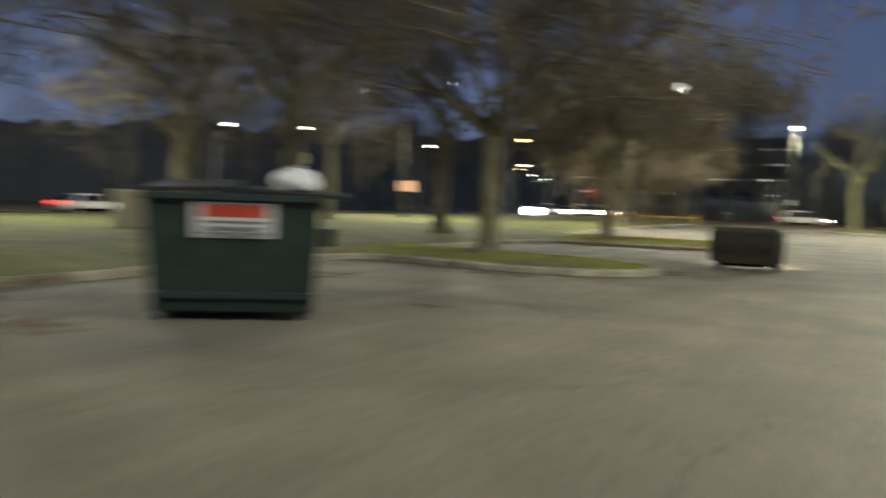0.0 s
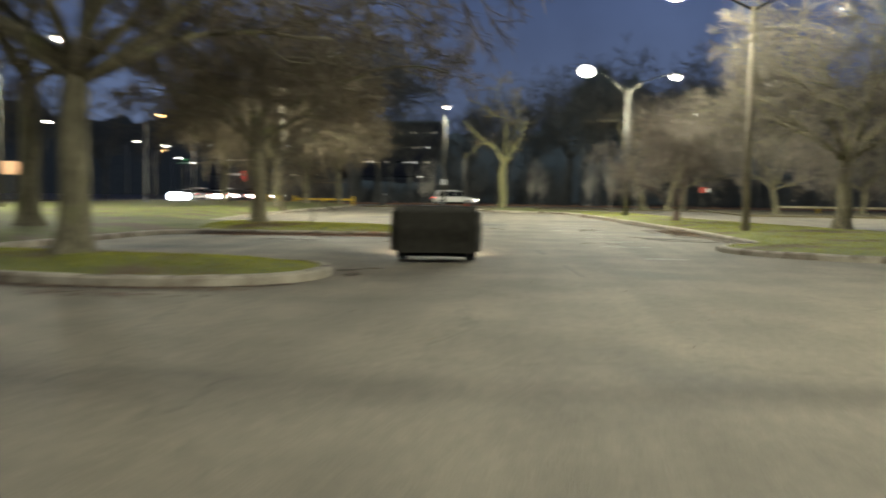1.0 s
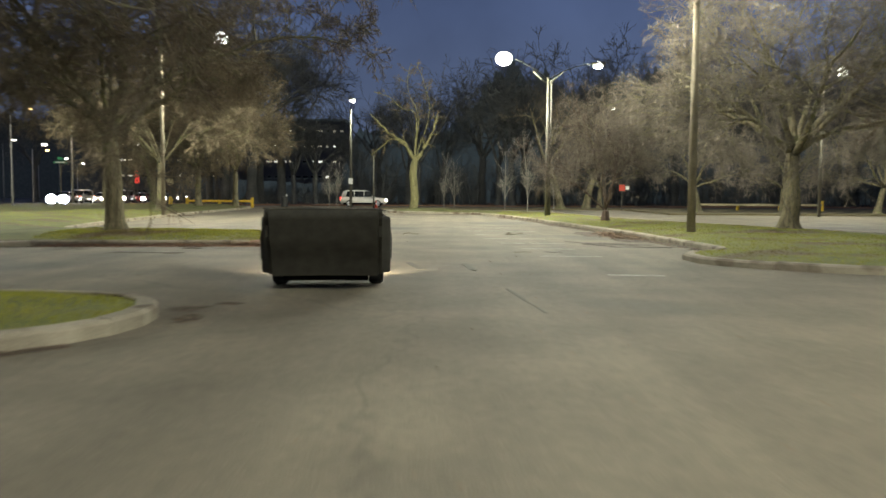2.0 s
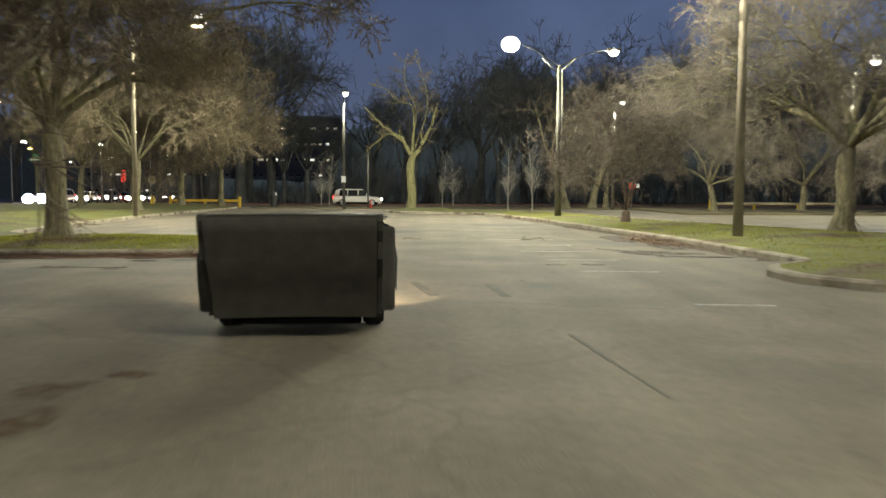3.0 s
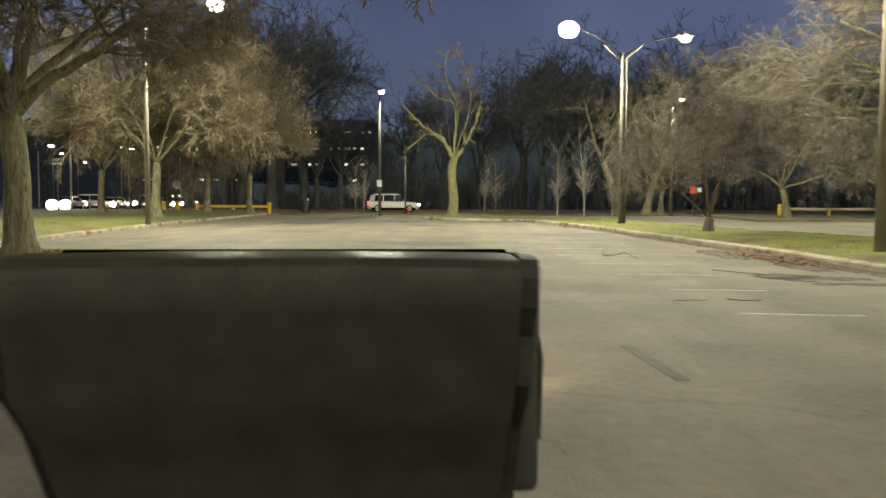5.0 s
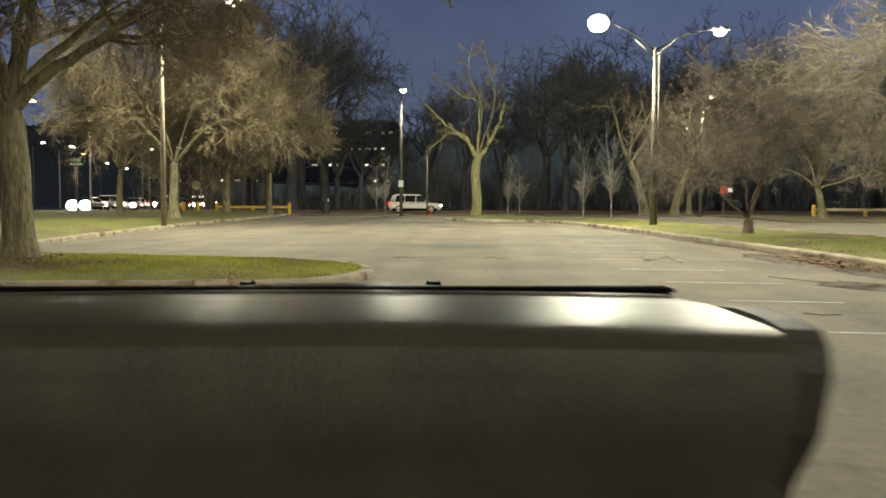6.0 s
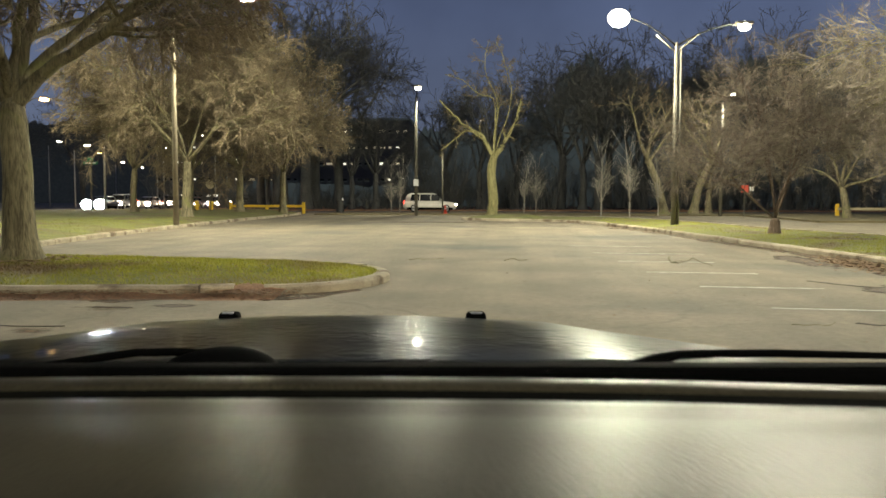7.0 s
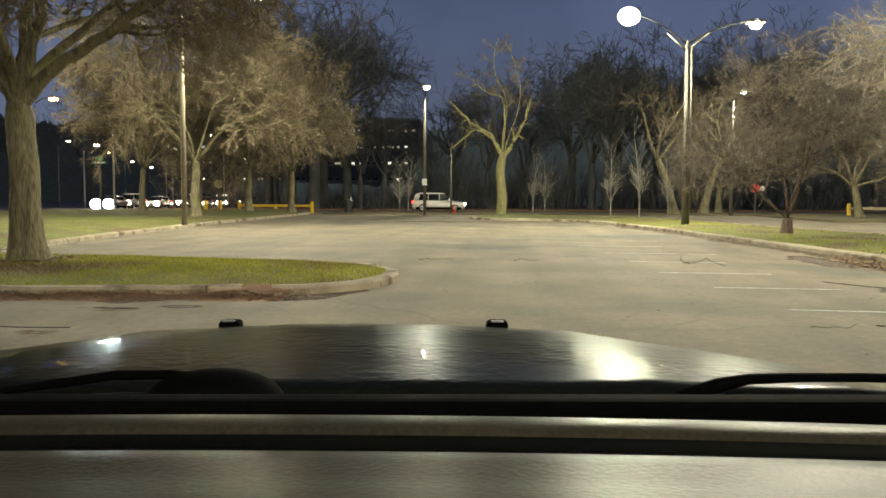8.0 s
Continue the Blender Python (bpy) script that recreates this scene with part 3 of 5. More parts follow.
        lt.location = end + Vector((0, 0, -0.5 if len(own) < 2 else -0.32 - 0.9 * own[1]))
    return post


post_b = lamp_post(5.53, 56.5, [(-2.69, -0.83, 9.46, 1.0, 0.47), (3.03, 0.3, 9.27, 0.5, 0.26)], "tall grey lamp post with two lit lamps on gull arms", top=8.5, base_z=0.10)
lamp_post(8.2, 36.6, [(-3.0, 0.4, 9.75, 0.64, 0.38), (3.2, 0.2, 9.75, 0.10)], "tall weathered lamp post with two lit lamps in the grass strip", pole=0.13, base_z=0.17, material=WOODPOLE)
lamp_post(-15.7, 51.5, [(3.2, -0.2, 9.7, 1.0, 0.40)], "tall lamp post with one lit lamp in the lawn", pole=0.10, base_z=0.35, material=WOODPOLE)
post_a = lamp_post(-8.8, 79.6, [(0.1, 0.5, 9.85, 0.5, 0.26)], "slender grey lamp post with one lit lamp by the road", top=9.0, pole=0.11, base_z=0.02)
lamp_post(13.6, 80.0, [(0.7, 0, 9.2)], "slender grey lamp post with a small lit lamp", top=8.6, pole=0.11, base_z=0.1, power=0.35, lens=0.2)
lamp_post(24.8, 62.9, [(0.0, -2.6, 9.5, 0.9, 0.34)], "lamp post with a bright lamp in the far aisle", top=9.2, base_z=0.1)
lamp_post(-32.0, 48.2, [(-4.2, 0.6, 10.2), (4.2, -0.7, 10.2)], "tall lamp post with two lit lamps on the far lawn", base_z=0.3, power=0.9)
lamp_post(-35.0, 17.4, [(3.0, 0.4, 9.8)], "lamp post with one lit lamp on the west lawn", base_z=0.3, power=0.9)
# these two posts stay out of view, added only to brighten the asphalt
lamp_post(9.5, 9.0, [(-3.0, 0.2, 9.8, 0.6), (3.0, 0.2, 9.8, 0.6)], "tall unseen lamp post with two lit lamps, added to brighten the drive", base_z=0.05)
lamp_post(-13.5, -9.0, [(3.0, 0.2, 9.8, 0.6)], "tall unseen lamp post with one lit lamp, added to brighten the entrance", base_z=0.3)
part("second_pole", rod((0.18, 0, -0.05), (0.18, 0, 8.1), 0.06, 0.05, 10), STEEL, post_b, smooth=True)
for side in (-1, 1):
    part("bracket", rod((side * 0.08, 0, 7.9), (side * 0.92, -0.1, 8.62), 0.045, 0.028, 8), STEEL, post_b, smooth=True)
part("notice", box((0.36, 0.02, 0.5), (0, -0.13, 2.45), 0.005), WHITE, post_a, "small white notice")


# ---- bare trees ----
class Wood:
    """Collects the tubes and spikes of one tree."""

    def __init__(self):
        self.limbs, self.twigs = ([], []), ([], [])

    def tube(self, pts, radii, sides, fine):
        verts, faces = self.twigs if fine else self.limbs
        base = len(verts)
        v, f = pipe(pts, radii, sides)
        verts.extend(v)
        faces.extend([tuple(i + base for i in q) for q in (f[:-2] if fine else f)])

    def spike(self, p, q, r):
        """A three-sided twig that ends in a point."""
        verts, faces = self.twigs
        base = len(verts)
        d = q - p
        u = d.orthogonal().normalized() * r
        w = d.cross(u).normalized() * r
        verts.extend([p + u, p - u * 0.5 + w * 0.87, p - u * 0.5 - w * 0.87, q])
        faces.extend([(base, base + 1, base + 3), (base + 1, base + 2, base + 3), (base + 2, base, base + 3)])


def bend(rnd, d, amount):
    return (d + Vector((rnd.gauss(0, amount), rnd.gauss(0, amount), rnd.gauss(0, amount)))).normalized()


def sprout(wood, rnd, pts, ds, radii, length, level, cfg, count, start=0.22):
    """Side branches along a line of points."""
    steps = len(pts) - 1
    for k in range(count):
        f = rnd.uniform(start, 1.0)
        i = min(int(f * steps), steps - 1)
        q = pts[i].lerp(pts[i + 1], f * steps - i)
        side = ds[i].cross(Vector((rnd.gauss(0, 1), rnd.gauss(0, 1), rnd.gauss(0, 1)))).normalized()
        a = radians(rnd.uniform(28, 62))
        nd = (ds[i] * math.cos(a) + side * math.sin(a)).normalized()
        rr = max(radii[i] * rnd.uniform(0.36, 0.6), cfg["tip"])
        grow(wood, rnd, q, nd, length * rnd.uniform(*cfg["ratio"]) * (1.1 - 0.4 * f), rr, level + 1, cfg)


def grow(wood, rnd, p, d, length, r, level, cfg):
    if level >= cfg["levels"]:
        d = (bend(rnd, d, cfg["wobble"]) + Vector((0, 0, cfg["lift"][min(level, 4)]))).normalized()
        wood.spike(p, p + d * length, cfg["tip"] * 0.62)
        return
    steps = (2, 2, 4, 6, 7)[min(cfg["levels"] - level, 4)]
    pts, radii, ds = [p.copy()], [r], [d.copy()]
    wob = cfg["wobble"] * (0.6 + 0.25 * level)
    for i in range(steps):
        d = bend(rnd, d, wob)
        d = (d + Vector((0, 0, cfg["lift"][min(level, 4)])) * (1.0 / steps)).normalized()
        p = p + d * (length / steps)
        pts.append(p.copy())
        radii.append(max(r * (1 - 0.78 * (i + 1) / steps), cfg["tip"]))
        ds.append(d.copy())
    wood.tube(pts, radii, (3, 3, 4, 6, 8)[min(cfg["levels"] - level, 4)], level >= cfg["levels"] - 1)
    sprout(wood, rnd, pts, ds, radii, length, level, cfg, cfg["kids"][min(level, 4)], 0.22 if level else 0.3)


def limb(wood, rnd, top, places, r0, r1, cfg, count, length):
    """A main limb that runs through the given places, counted from the top of the trunk."""
    keys = [Vector((0, 0, -0.25))] + [Vector(q) for q in places]
    pts = []
    for i in range(len(keys) - 1):
        a, b, c, d = keys[max(i - 1, 0)], keys[i], keys[i + 1], keys[min(i + 2, len(keys) - 1)]
        for k in range(3):
            t = k / 3
            pts.append(top + 0.5 * ((2 * b) + (c - a) * t + (2 * a - 5 * b + 4 * c - d) * t * t + (3 * b - a - 3 * c + d) * t ** 3))
    pts.append(top + keys[-1])
    pts = [q + Vector((rnd.gauss(0, 1), rnd.gauss(0, 1), rnd.gauss(0, 1))) * r1 * (k > 0) for k, q in enumerate(pts)]
    n = len(pts) - 1
    radii = [r0 + (r1 - r0) * (k / n) ** 0.8 for k in range(n + 1)]
    ds = [(pts[min(k + 1, n)] - pts[max(k - 1, 0)]).normalized() for k in range(n + 1)]
    wood.tube(pts, radii, 9, False)
    sprout(wood, rnd, pts, ds, radii, length, 0, cfg, count, 0.36)


def tree(name, x, y, z, label, seed, trunk_h, r, limbs, reach, cfg, lean=(0, 0), bark=None, twig=None, group="", angle=(32, 62), first=None, category="tree", flare=1.9, paths=(), slim=1.0):
    rnd = random.Random(seed)
    wood = Wood()
    lean = Vector((lean[0], lean[1], 0))
    n, ring = 16, 22
    pts, tv, tf = [], [], []
    for i in range(n + 1):
        t = i / n
        h = (trunk_h + 0.15) * t ** 1.25
        sway = Vector((noise.noise((h * 0.5, seed, 1.0)), noise.noise((h * 0.5, seed, 7.0)), 0)) * r * 0.5 * min(1.0, h)
        c = Vector((0, 0, -0.15 + h)) + lean * t * t + sway
        pts.append(c)
        for k in range(ring):
            a = 2 * math.pi * k / ring
            root = max(0.0, 1 - h / 0.55) ** 2
            buttress = 0.22 * root * (math.cos(a * 5 + seed) + 0.6 * math.cos(a * 3 + 2 * seed))
            ridge = 0.055 * noise.noise((math.cos(a) * 3.2, math.sin(a) * 3.2, h * 0.7 + seed)) + 0.045 * noise.noise((math.cos(a) * 9, math.sin(a) * 9, h * 1.6))
            swell = -0.38 * (max(0.0, t - 0.86) / 0.14) ** 2
            rr = r * (1 + (flare - 1) * math.exp(-h / 0.28) + buttress + ridge + swell - 0.16 * t)
            tv.append(c + Vector((math.cos(a) * rr, math.sin(a) * rr, 0)))
    for i in range(n):
        for k in range(ring):
            k2 = (k + 1) % ring
            tf.append((i * ring + k, i * ring + k2, (i + 1) * ring + k2, (i + 1) * ring + k))
    tf.append(tuple(range(n * ring, (n + 1) * ring)))
    wood.limbs[0].extend(tv)
    wood.limbs[1].extend(tf)
    top = pts[-1]
    for k in range(limbs):
        a = 2 * math.pi * (k + rnd.uniform(-0.25, 0.25)) / limbs + seed
        tilt = radians(rnd.uniform(*angle)) if k else radians(angle[0] * 0.35)
        d = Vector((math.cos(a) * math.sin(tilt), math.sin(a) * math.sin(tilt), math.cos(tilt)))
        grow(wood, rnd, top - Vector((0, 0, rnd.uniform(0.0, 0.6) * min(trunk_h * 0.2, 1))), d, reach * rnd.uniform(0.8, 1.15), r * slim * rnd.uniform(0.36, 0.52), 0, cfg)
    for d, length, rr, drop in first or ():
        grow(wood, rnd, top - Vector((0, 0, drop)), Vector(d).normalized(), length, rr, 0, cfg)
    for places, r0, r1, count, length in paths:
        limb(wood, rnd, top, places, r0, r1, cfg, count, length)
    ob = thing(name, pose(x, y, z), label, category, group)
    mesh_object("trunk", *wood.limbs, bark or BARK, ob, "", True)
    mesh_object("crown", *wood.twigs, twig or TWIG, ob, "bare winter twigs")
    return ob


BROAD = dict(levels=4, kids=(8, 7, 6, 9, 0), ratio=(0.46, 0.70), wobble=0.19, lift=(0.05, -0.05, -0.12, -0.16, -0.14), tip=0.011)
NEAR = dict(levels=4, kids=(8, 7, 6, 9, 0), ratio=(0.46, 0.72), wobble=0.19, lift=(0.04, 0.0, -0.04, -0.06, -0.08), tip=0.010)
LAWN = dict(levels=4, kids=(7, 6, 6, 8, 0), ratio=(0.50, 0.76), wobble=0.17, lift=(0.04, 0.02, 0.0, -0.03, -0.05), tip=0.011)
DENSE = dict(levels=4, kids=(8, 7, 6, 9, 0), ratio=(0.46, 0.74), wobble=0.20, lift=(0.0, -0.08, -0.14, -0.16, -0.1), tip=0.011)
THIN = dict(levels=4, kids=(7, 6, 6, 9, 0), ratio=(0.46, 0.70), wobble=0.17, lift=(0.02, 0.0, -0.06, -0.1, -0.1), tip=0.008)
FARTREE = dict(levels=4, kids=(7, 7, 6, 9, 0), ratio=(0.46, 0.72), wobble=0.25, lift=(0.03, -0.05, -0.12, -0.14, -0.06), tip=0.015)
GROVE = dict(levels=4, kids=(8, 7, 6, 9, 0), ratio=(0.46, 0.72), wobble=0.27, lift=(0.03, -0.06, -0.13, -0.14, -0.06), tip=0.021)
VERGE = dict(levels=4, kids=(7, 6, 6, 8, 0), ratio=(0.46, 0.72), wobble=0.22, lift=(0.0, -0.05, -0.08, -0.1, -0.05), tip=0.013)
KNOTTY = dict(levels=3, kids=(6, 6, 8, 0, 0), ratio=(0.34, 0.58), wobble=0.32, lift=(0.3, 0.2, 0.1, 0.0, 0.0), tip=0.011)
SPARSE = dict(levels=3, kids=(6, 6, 9, 0, 0), ratio=(0.40, 0.65), wobble=0.20, lift=(0.15, 0.05, 0.0, 0.0, 0.0), tip=0.012)
UPRIGHT = dict(levels=2, kids=(14, 5, 0, 0, 0), ratio=(0.32, 0.5), wobble=0.06, lift=(0.35, 0.3, 0.2, 0.1, 0), tip=0.008)
TALL = dict(levels=4, kids=(6, 5, 4, 4, 0), ratio=(0.48, 0.76), wobble=0.16, lift=(0.2, 0.1, 0.0, 0, 0), tip=0.021)

tree("tree", -10.62, 32.4, 0.32, "broad bare tree with grey-green bark on the grass island", 3, 2.95, 0.275, 0, 6.0, BROAD, (-0.15, 0.1), flare=1.8, paths=(
    (((0.35, 0.0, 0.15), (0.9, 0.0, 0.55), (1.75, -0.1, 1.0), (2.5, -0.2, 1.5), (3.3, -0.4, 2.15), (4.6, -0.6, 2.6), (5.9, -0.8, 2.75), (7.4, -1.0, 2.5)), 0.15, 0.022, 22, 3.0),
    (((-0.3, -0.1, 0.5), (-0.85, -0.3, 1.5), (-1.2, -0.5, 2.3), (-2.0, -0.9, 3.4), (-3.0, -1.2, 4.6), (-3.6, -1.4, 5.8)), 0.16, 0.03, 18, 3.8),
    (((0.15, 0.1, 0.55), (0.4, 0.2, 1.7), (0.3, 0.2, 2.7), (0.5, 0.1, 3.9), (0.3, 0.0, 5.4), (0.6, 0.0, 6.8)), 0.15, 0.03, 18, 3.8),
    (((0.35, 0.2, 0.5), (0.95, 0.5, 1.1), (1.6, 0.9, 2.0), (2.3, 1.3, 2.9), (3.4, 1.7, 4.0), (4.4, 2.0, 5.0)), 0.12, 0.025, 17, 3.6),
    (((-0.4, 0.1, 0.3), (-1.3, 0.4, 0.9), (-2.4, 0.7, 1.5), (-3.6, 1.0, 2.0), (-4.8, 1.2, 2.3)), 0.12, 0.025, 17, 3.6),
    (((0.1, -0.4, 0.5), (0.3, -1.2, 1.3), (0.7, -2.2, 2.1), (1.0, -3.3, 2.8), (1.3, -4.3, 3.2)), 0.11, 0.022, 17, 3.4),
    (((-0.2, -0.3, 0.4), (-0.7, -1.0, 1.4), (-1.3, -1.9, 2.4), (-1.8, -2.9, 3.2), (-2.2, -3.8, 3.9)), 0.11, 0.022, 16, 3.4),
    (((0.0, 0.3, 0.5), (-0.4, 1.1, 1.7), (-0.6, 2.0, 2.9), (-0.3, 2.8, 4.0), (0.3, 3.4, 5.0)), 0.11, 0.022, 16, 3.4),
    (((-0.2, -0.4, 0.6), (-0.5, -1.3, 1.2), (-0.9, -2.5, 1.5), (-1.5, -3.7, 1.7)), 0.09, 0.02, 11, 3.2),
    (((0.3, -0.3, 0.8), (0.9, -1.0, 1.7), (1.6, -1.9, 2.3), (2.6, -2.7, 2.6), (3.6, -3.2, 2.6)), 0.09, 0.02, 11, 3.2),
    (((-0.1, 0.3, 0.8), (0.6, 1.4, 1.6), (1.2, 2.6, 2.2), (1.6, 3.8, 2.5)), 0.09, 0.02, 12, 3.4)))
tree("tree", -8.55, 16.3, 0.30, "large bare tree with a thick trunk on the near grass island", 8, 3.4, 0.28, 7, 6.2, NEAR, (0.1, 0.0), angle=(24, 66),
     first=(((0.7, 0.5, 0.55), 6.5, 0.13, 0.4), ((-0.8, 0.3, 0.42), 5.6, 0.11, 0.3), ((-0.2, 0.9, 0.40), 5.6, 0.11, 0.2), ((-0.6, -0.6, 0.45), 5.4, 0.11, 0.3), ((0.5, 0.8, 0.9), 5.6, 0.11, 0.1)))
tree("tree", 13.2, 40.3, 0.20, "large spreading bare tree lit by a lamp above the grass strip", 14, 3.2, 0.34, 10, 6.6, DENSE, (0.1, -0.2), angle=(22, 66), twig=GREY_TWIG)
tree("tree", 16.9, 29.5, 0.17, "bare tree with low wide limbs in the grass strip", 17, 3.2, 0.32, 5, 6.4, THIN, angle=(22, 54),
     first=(((-0.8, -0.2, 0.55), 6.0, 0.15, 0.2),))
tree("tree", 7.5, 48.6, 0.24, "low bare ornamental tree with a short thick stump and reddish twigs", 21, 0.55, 0.19, 9, 4.3, THIN, angle=(18, 62), bark=RED_BARK, twig=RED_TWIG, flare=1.45, slim=0.42)
tree("tree", -3.0, 71.8, 0.4, "pale pruned tree with a few thick bent limbs", 27, 4.0, 0.33, 0, 3.4, KNOTTY, (0.1, 0), bark=PALE_BARK, flare=1.3, paths=(
    (((0.30, 0.0, 0.2), (0.68, 0.0, 0.8), (0.98, 0.1, 1.45), (1.55, 0.1, 2.7), (1.75, 0.1, 3.5)), 0.22, 0.05, 9, 1.8),
    (((-0.35, 0.0, 0.5), (-0.8, 0.0, 1.15), (-1.75, -0.1, 1.75), (-2.7, -0.1, 2.6), (-3.5, -0.2, 3.4)), 0.17, 0.04, 9, 1.7),
    (((-0.7, -0.1, 0.9), (-1.7, -0.3, 1.5), (-2.5, -0.4, 0.9), (-3.4, -0.5, 0.2)), 0.09, 0.03, 10, 1.8),
    (((0.0, 0.2, 0.9), (0.1, 0.3, 2.4), (-0.1, 0.3, 3.6), (-1.0, 0.3, 3.9), (-2.1, 0.3, 4.8), (-3.2, 0.3, 5.2)), 0.075, 0.02, 14, 2.2),
    (((0.1, 0.4, 1.2), (0.2, 0.5, 3.4), (-0.5, 0.5, 5.1), (-0.6, 0.5, 6.5), (-0.3, 0.5, 7.4)), 0.05, 0.015, 16, 2.4),
    (((0.3, 0.3, 0.9), (0.9, 0.5, 2.6), (1.1, 0.5, 4.2), (0.6, 0.5, 6.2), (0.1, 0.5, 7.2)), 0.05, 0.015, 16, 2.4)))
tree("tree", -19.8, 63.0, 0.5, "bare tree with dense drooping twigs in the lawn", 33, 3.3, 0.25, 8, 7.8, GROVE, angle=(18, 66), slim=0.8, twig=OLIVE_TWIG, group="lawn trees")
tree("tree", -21.6, 77.5, 0.6, "bare tree with dense drooping twigs near the road", 38, 3.2, 0.26, 8, 7.8, GROVE, angle=(18, 68), slim=0.8, twig=OLIVE_TWIG, group="lawn trees")
grove = tree("tree", -18.9, 79.4, 0.6, "bare tree with twisted twigs at the corner of the lawn", 41, 3.1, 0.24, 6, 7.2, FARTREE, angle=(22, 66), twig=OLIVE_TWIG, group="lawn trees")
copy_thing(grove, pose(-26.5, 80.5, 0.62, 0, 0, 130))
copy_thing(grove, pose(-28.5, 75.0, 0.6, 0, 0, 60))
small = tree("tree", 19.6, 72.5, 0.37, "small spreading bare tree by the barrier", 47, 2.0, 0.24, 6, 5.2, VERGE, (-0.4, 0), angle=(30, 66), twig=RED_TWIG, group="verge trees")
copy_thing(small, pose(27.5, 75.5, 0.38, 0, 0, 75))
copy_thing(small, pose(32.0, 69.0, 0.36, 0, 0, 160))
copy_thing(small, pose(14.8, 88.5, 0.45, 0, 0, 250))
lawn_tree = tree("tree", -17.2, 18.2, 0.33, "tall bare tree on the west lawn", 52, 4.6, 0.34, 4, 6.2, LAWN, angle=(22, 58), group="west lawn trees")
copy_thing(lawn_tree, pose(-24.0, 26.5, 0.33, 0, 0, 120))
copy_thing(lawn_tree, pose(-27.0, 12.5, 0.33, 0, 0, 200))
copy_thing(lawn_tree, pose(-31.0, 38.0, 0.33, 0, 0, 300))
copy_thing(lawn_tree, pose(-20.5, 8.0, 0.33, 0, 0, 30))
copy_thing(lawn_tree, pose(-22.5, 18.5, 0.33, 0, 0, 165))
copy_thing(lawn_tree, pose(-36.0, 30.0, 0.33, 0, 0, 100))
copy_thing(lawn_tree, pose(-16.0, 26.5, 0.33, 0, 0, 250))
twin = tree("tree", 10.3, 84.2, 0.45, "old bare tree with a leaning trunk beside the woods", 58, 4.4, 0.32, 4, 4.6, SPARSE, (-1.4, 0), bark=BARK, angle=(25, 60))
copy_thing(twin, pose(13.0, 86.0, 0.45, 0, 0, 180))
sapling = tree("sapling", 4.5, 76.0, 0.38, "slim young tree with upswept branches on the verge", 61, 0.9, 0.045, 5, 1.9, UPRIGHT, bark=PALE_TWIG, twig=PALE_TWIG, group="verge saplings", angle=(14, 30), flare=1.1, category="sapling",
               first=(((0, 0, 1), 4.0, 0.042, 0.0),))
for sx, sy, sa, sc in ((6.3, 75.0, 70, 1.18), (9.2, 80.5, 140, 0.86), (-11.9, 88.2, 200, 0.85), (-11.2, 88.6, 260, 0.9), (-0.6, 86.5, 300, 0.95), (0.4, 87.2, 20, 0.9)):
    c = copy_thing(sapling, pose(sx, sy, slope(sy) + 0.1, 0, 0, sa))
    c.scale = (sc, sc, sc)
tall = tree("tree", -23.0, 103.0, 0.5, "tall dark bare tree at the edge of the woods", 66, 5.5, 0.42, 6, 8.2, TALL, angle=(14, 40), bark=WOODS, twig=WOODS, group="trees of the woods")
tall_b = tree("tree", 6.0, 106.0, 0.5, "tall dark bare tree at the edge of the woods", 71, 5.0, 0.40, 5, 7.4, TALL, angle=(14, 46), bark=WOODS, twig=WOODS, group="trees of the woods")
rw = random.Random(5)
tall.scale = (1.45, 1.45, 1.45)
for k in range(38):
    wx, wy = -38 + k * 3.2 + rw.uniform(-1.2, 1.2), rw.uniform(102, 126)
    turn, size = rw.uniform(0, 360), rw.uniform(0.85, 1.05) if wx < 0 else rw.uniform(1.05, 1.35)
    if abs(wx + 23.0) < 2:
        continue
    if -35 < wx < -12:
        size *= 0.72
    c = copy_thing(tall if k % 2 else tall_b, pose(wx, wy, slope(wy) + 0.05, 0, 0, turn))
    c.scale = (size, size, size)

for wx, wy, turn, size in ((-26.5, 105.0, 40, 1.35), (-20.5, 108.0, 150, 1.30), (-24.0, 111.0, 260, 1.5), (-29.5, 108.5, 310, 1.1)):
    c = copy_thing(tall, pose(wx, wy, slope(wy) + 0.05, 0, 0, turn))
    c.scale = (size, size, size)

for k in range(10):
    wx, wy = rw.uniform(-76, -56), 10 + k * 13 + rw.uniform(-3, 3)
    c = copy_thing(tall if k % 2 else tall_b, pose(wx, wy, slope(wy) + 0.08, 0, 0, rw.uniform(0, 360)))
    s = rw.uniform(0.8, 1.1)
    c.scale = (s, s, s)


def undergrowth():
    """Thickets of thin stems that fill the woods."""
    rnd = random.Random(77)
    wood = Wood()
    for k in range(900):
        x, y = rnd.uniform(-40, 95), rnd.uniform(103, 135)
        p = Vector((x, y, slope(y)))
        h = rnd.uniform(2.5, 8.5) * (0.45 if -36 < x < -15 else 1.0)
        for j in range(4):
            d = Vector((rnd.gauss(0, 0.35), rnd.gauss(0, 0.35), 1)).normalized()
            q = p + Vector((rnd.gauss(0, 0.5), rnd.gauss(0, 0.5), 0))
            wood.tube([q, q + d * h * 0.5, bend(rnd, d, 0.2) * h + q], [0.05, 0.035, 0.012], 3, True)
            for m in range(3):
                s = q + d * h * rnd.uniform(0.25, 0.8)
                wood.tube([s, s + bend(rnd, d, 0.7) * h * 0.3], [0.03, 0.01], 3, True)
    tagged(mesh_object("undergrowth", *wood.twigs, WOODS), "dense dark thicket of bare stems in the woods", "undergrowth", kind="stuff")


undergrowth()


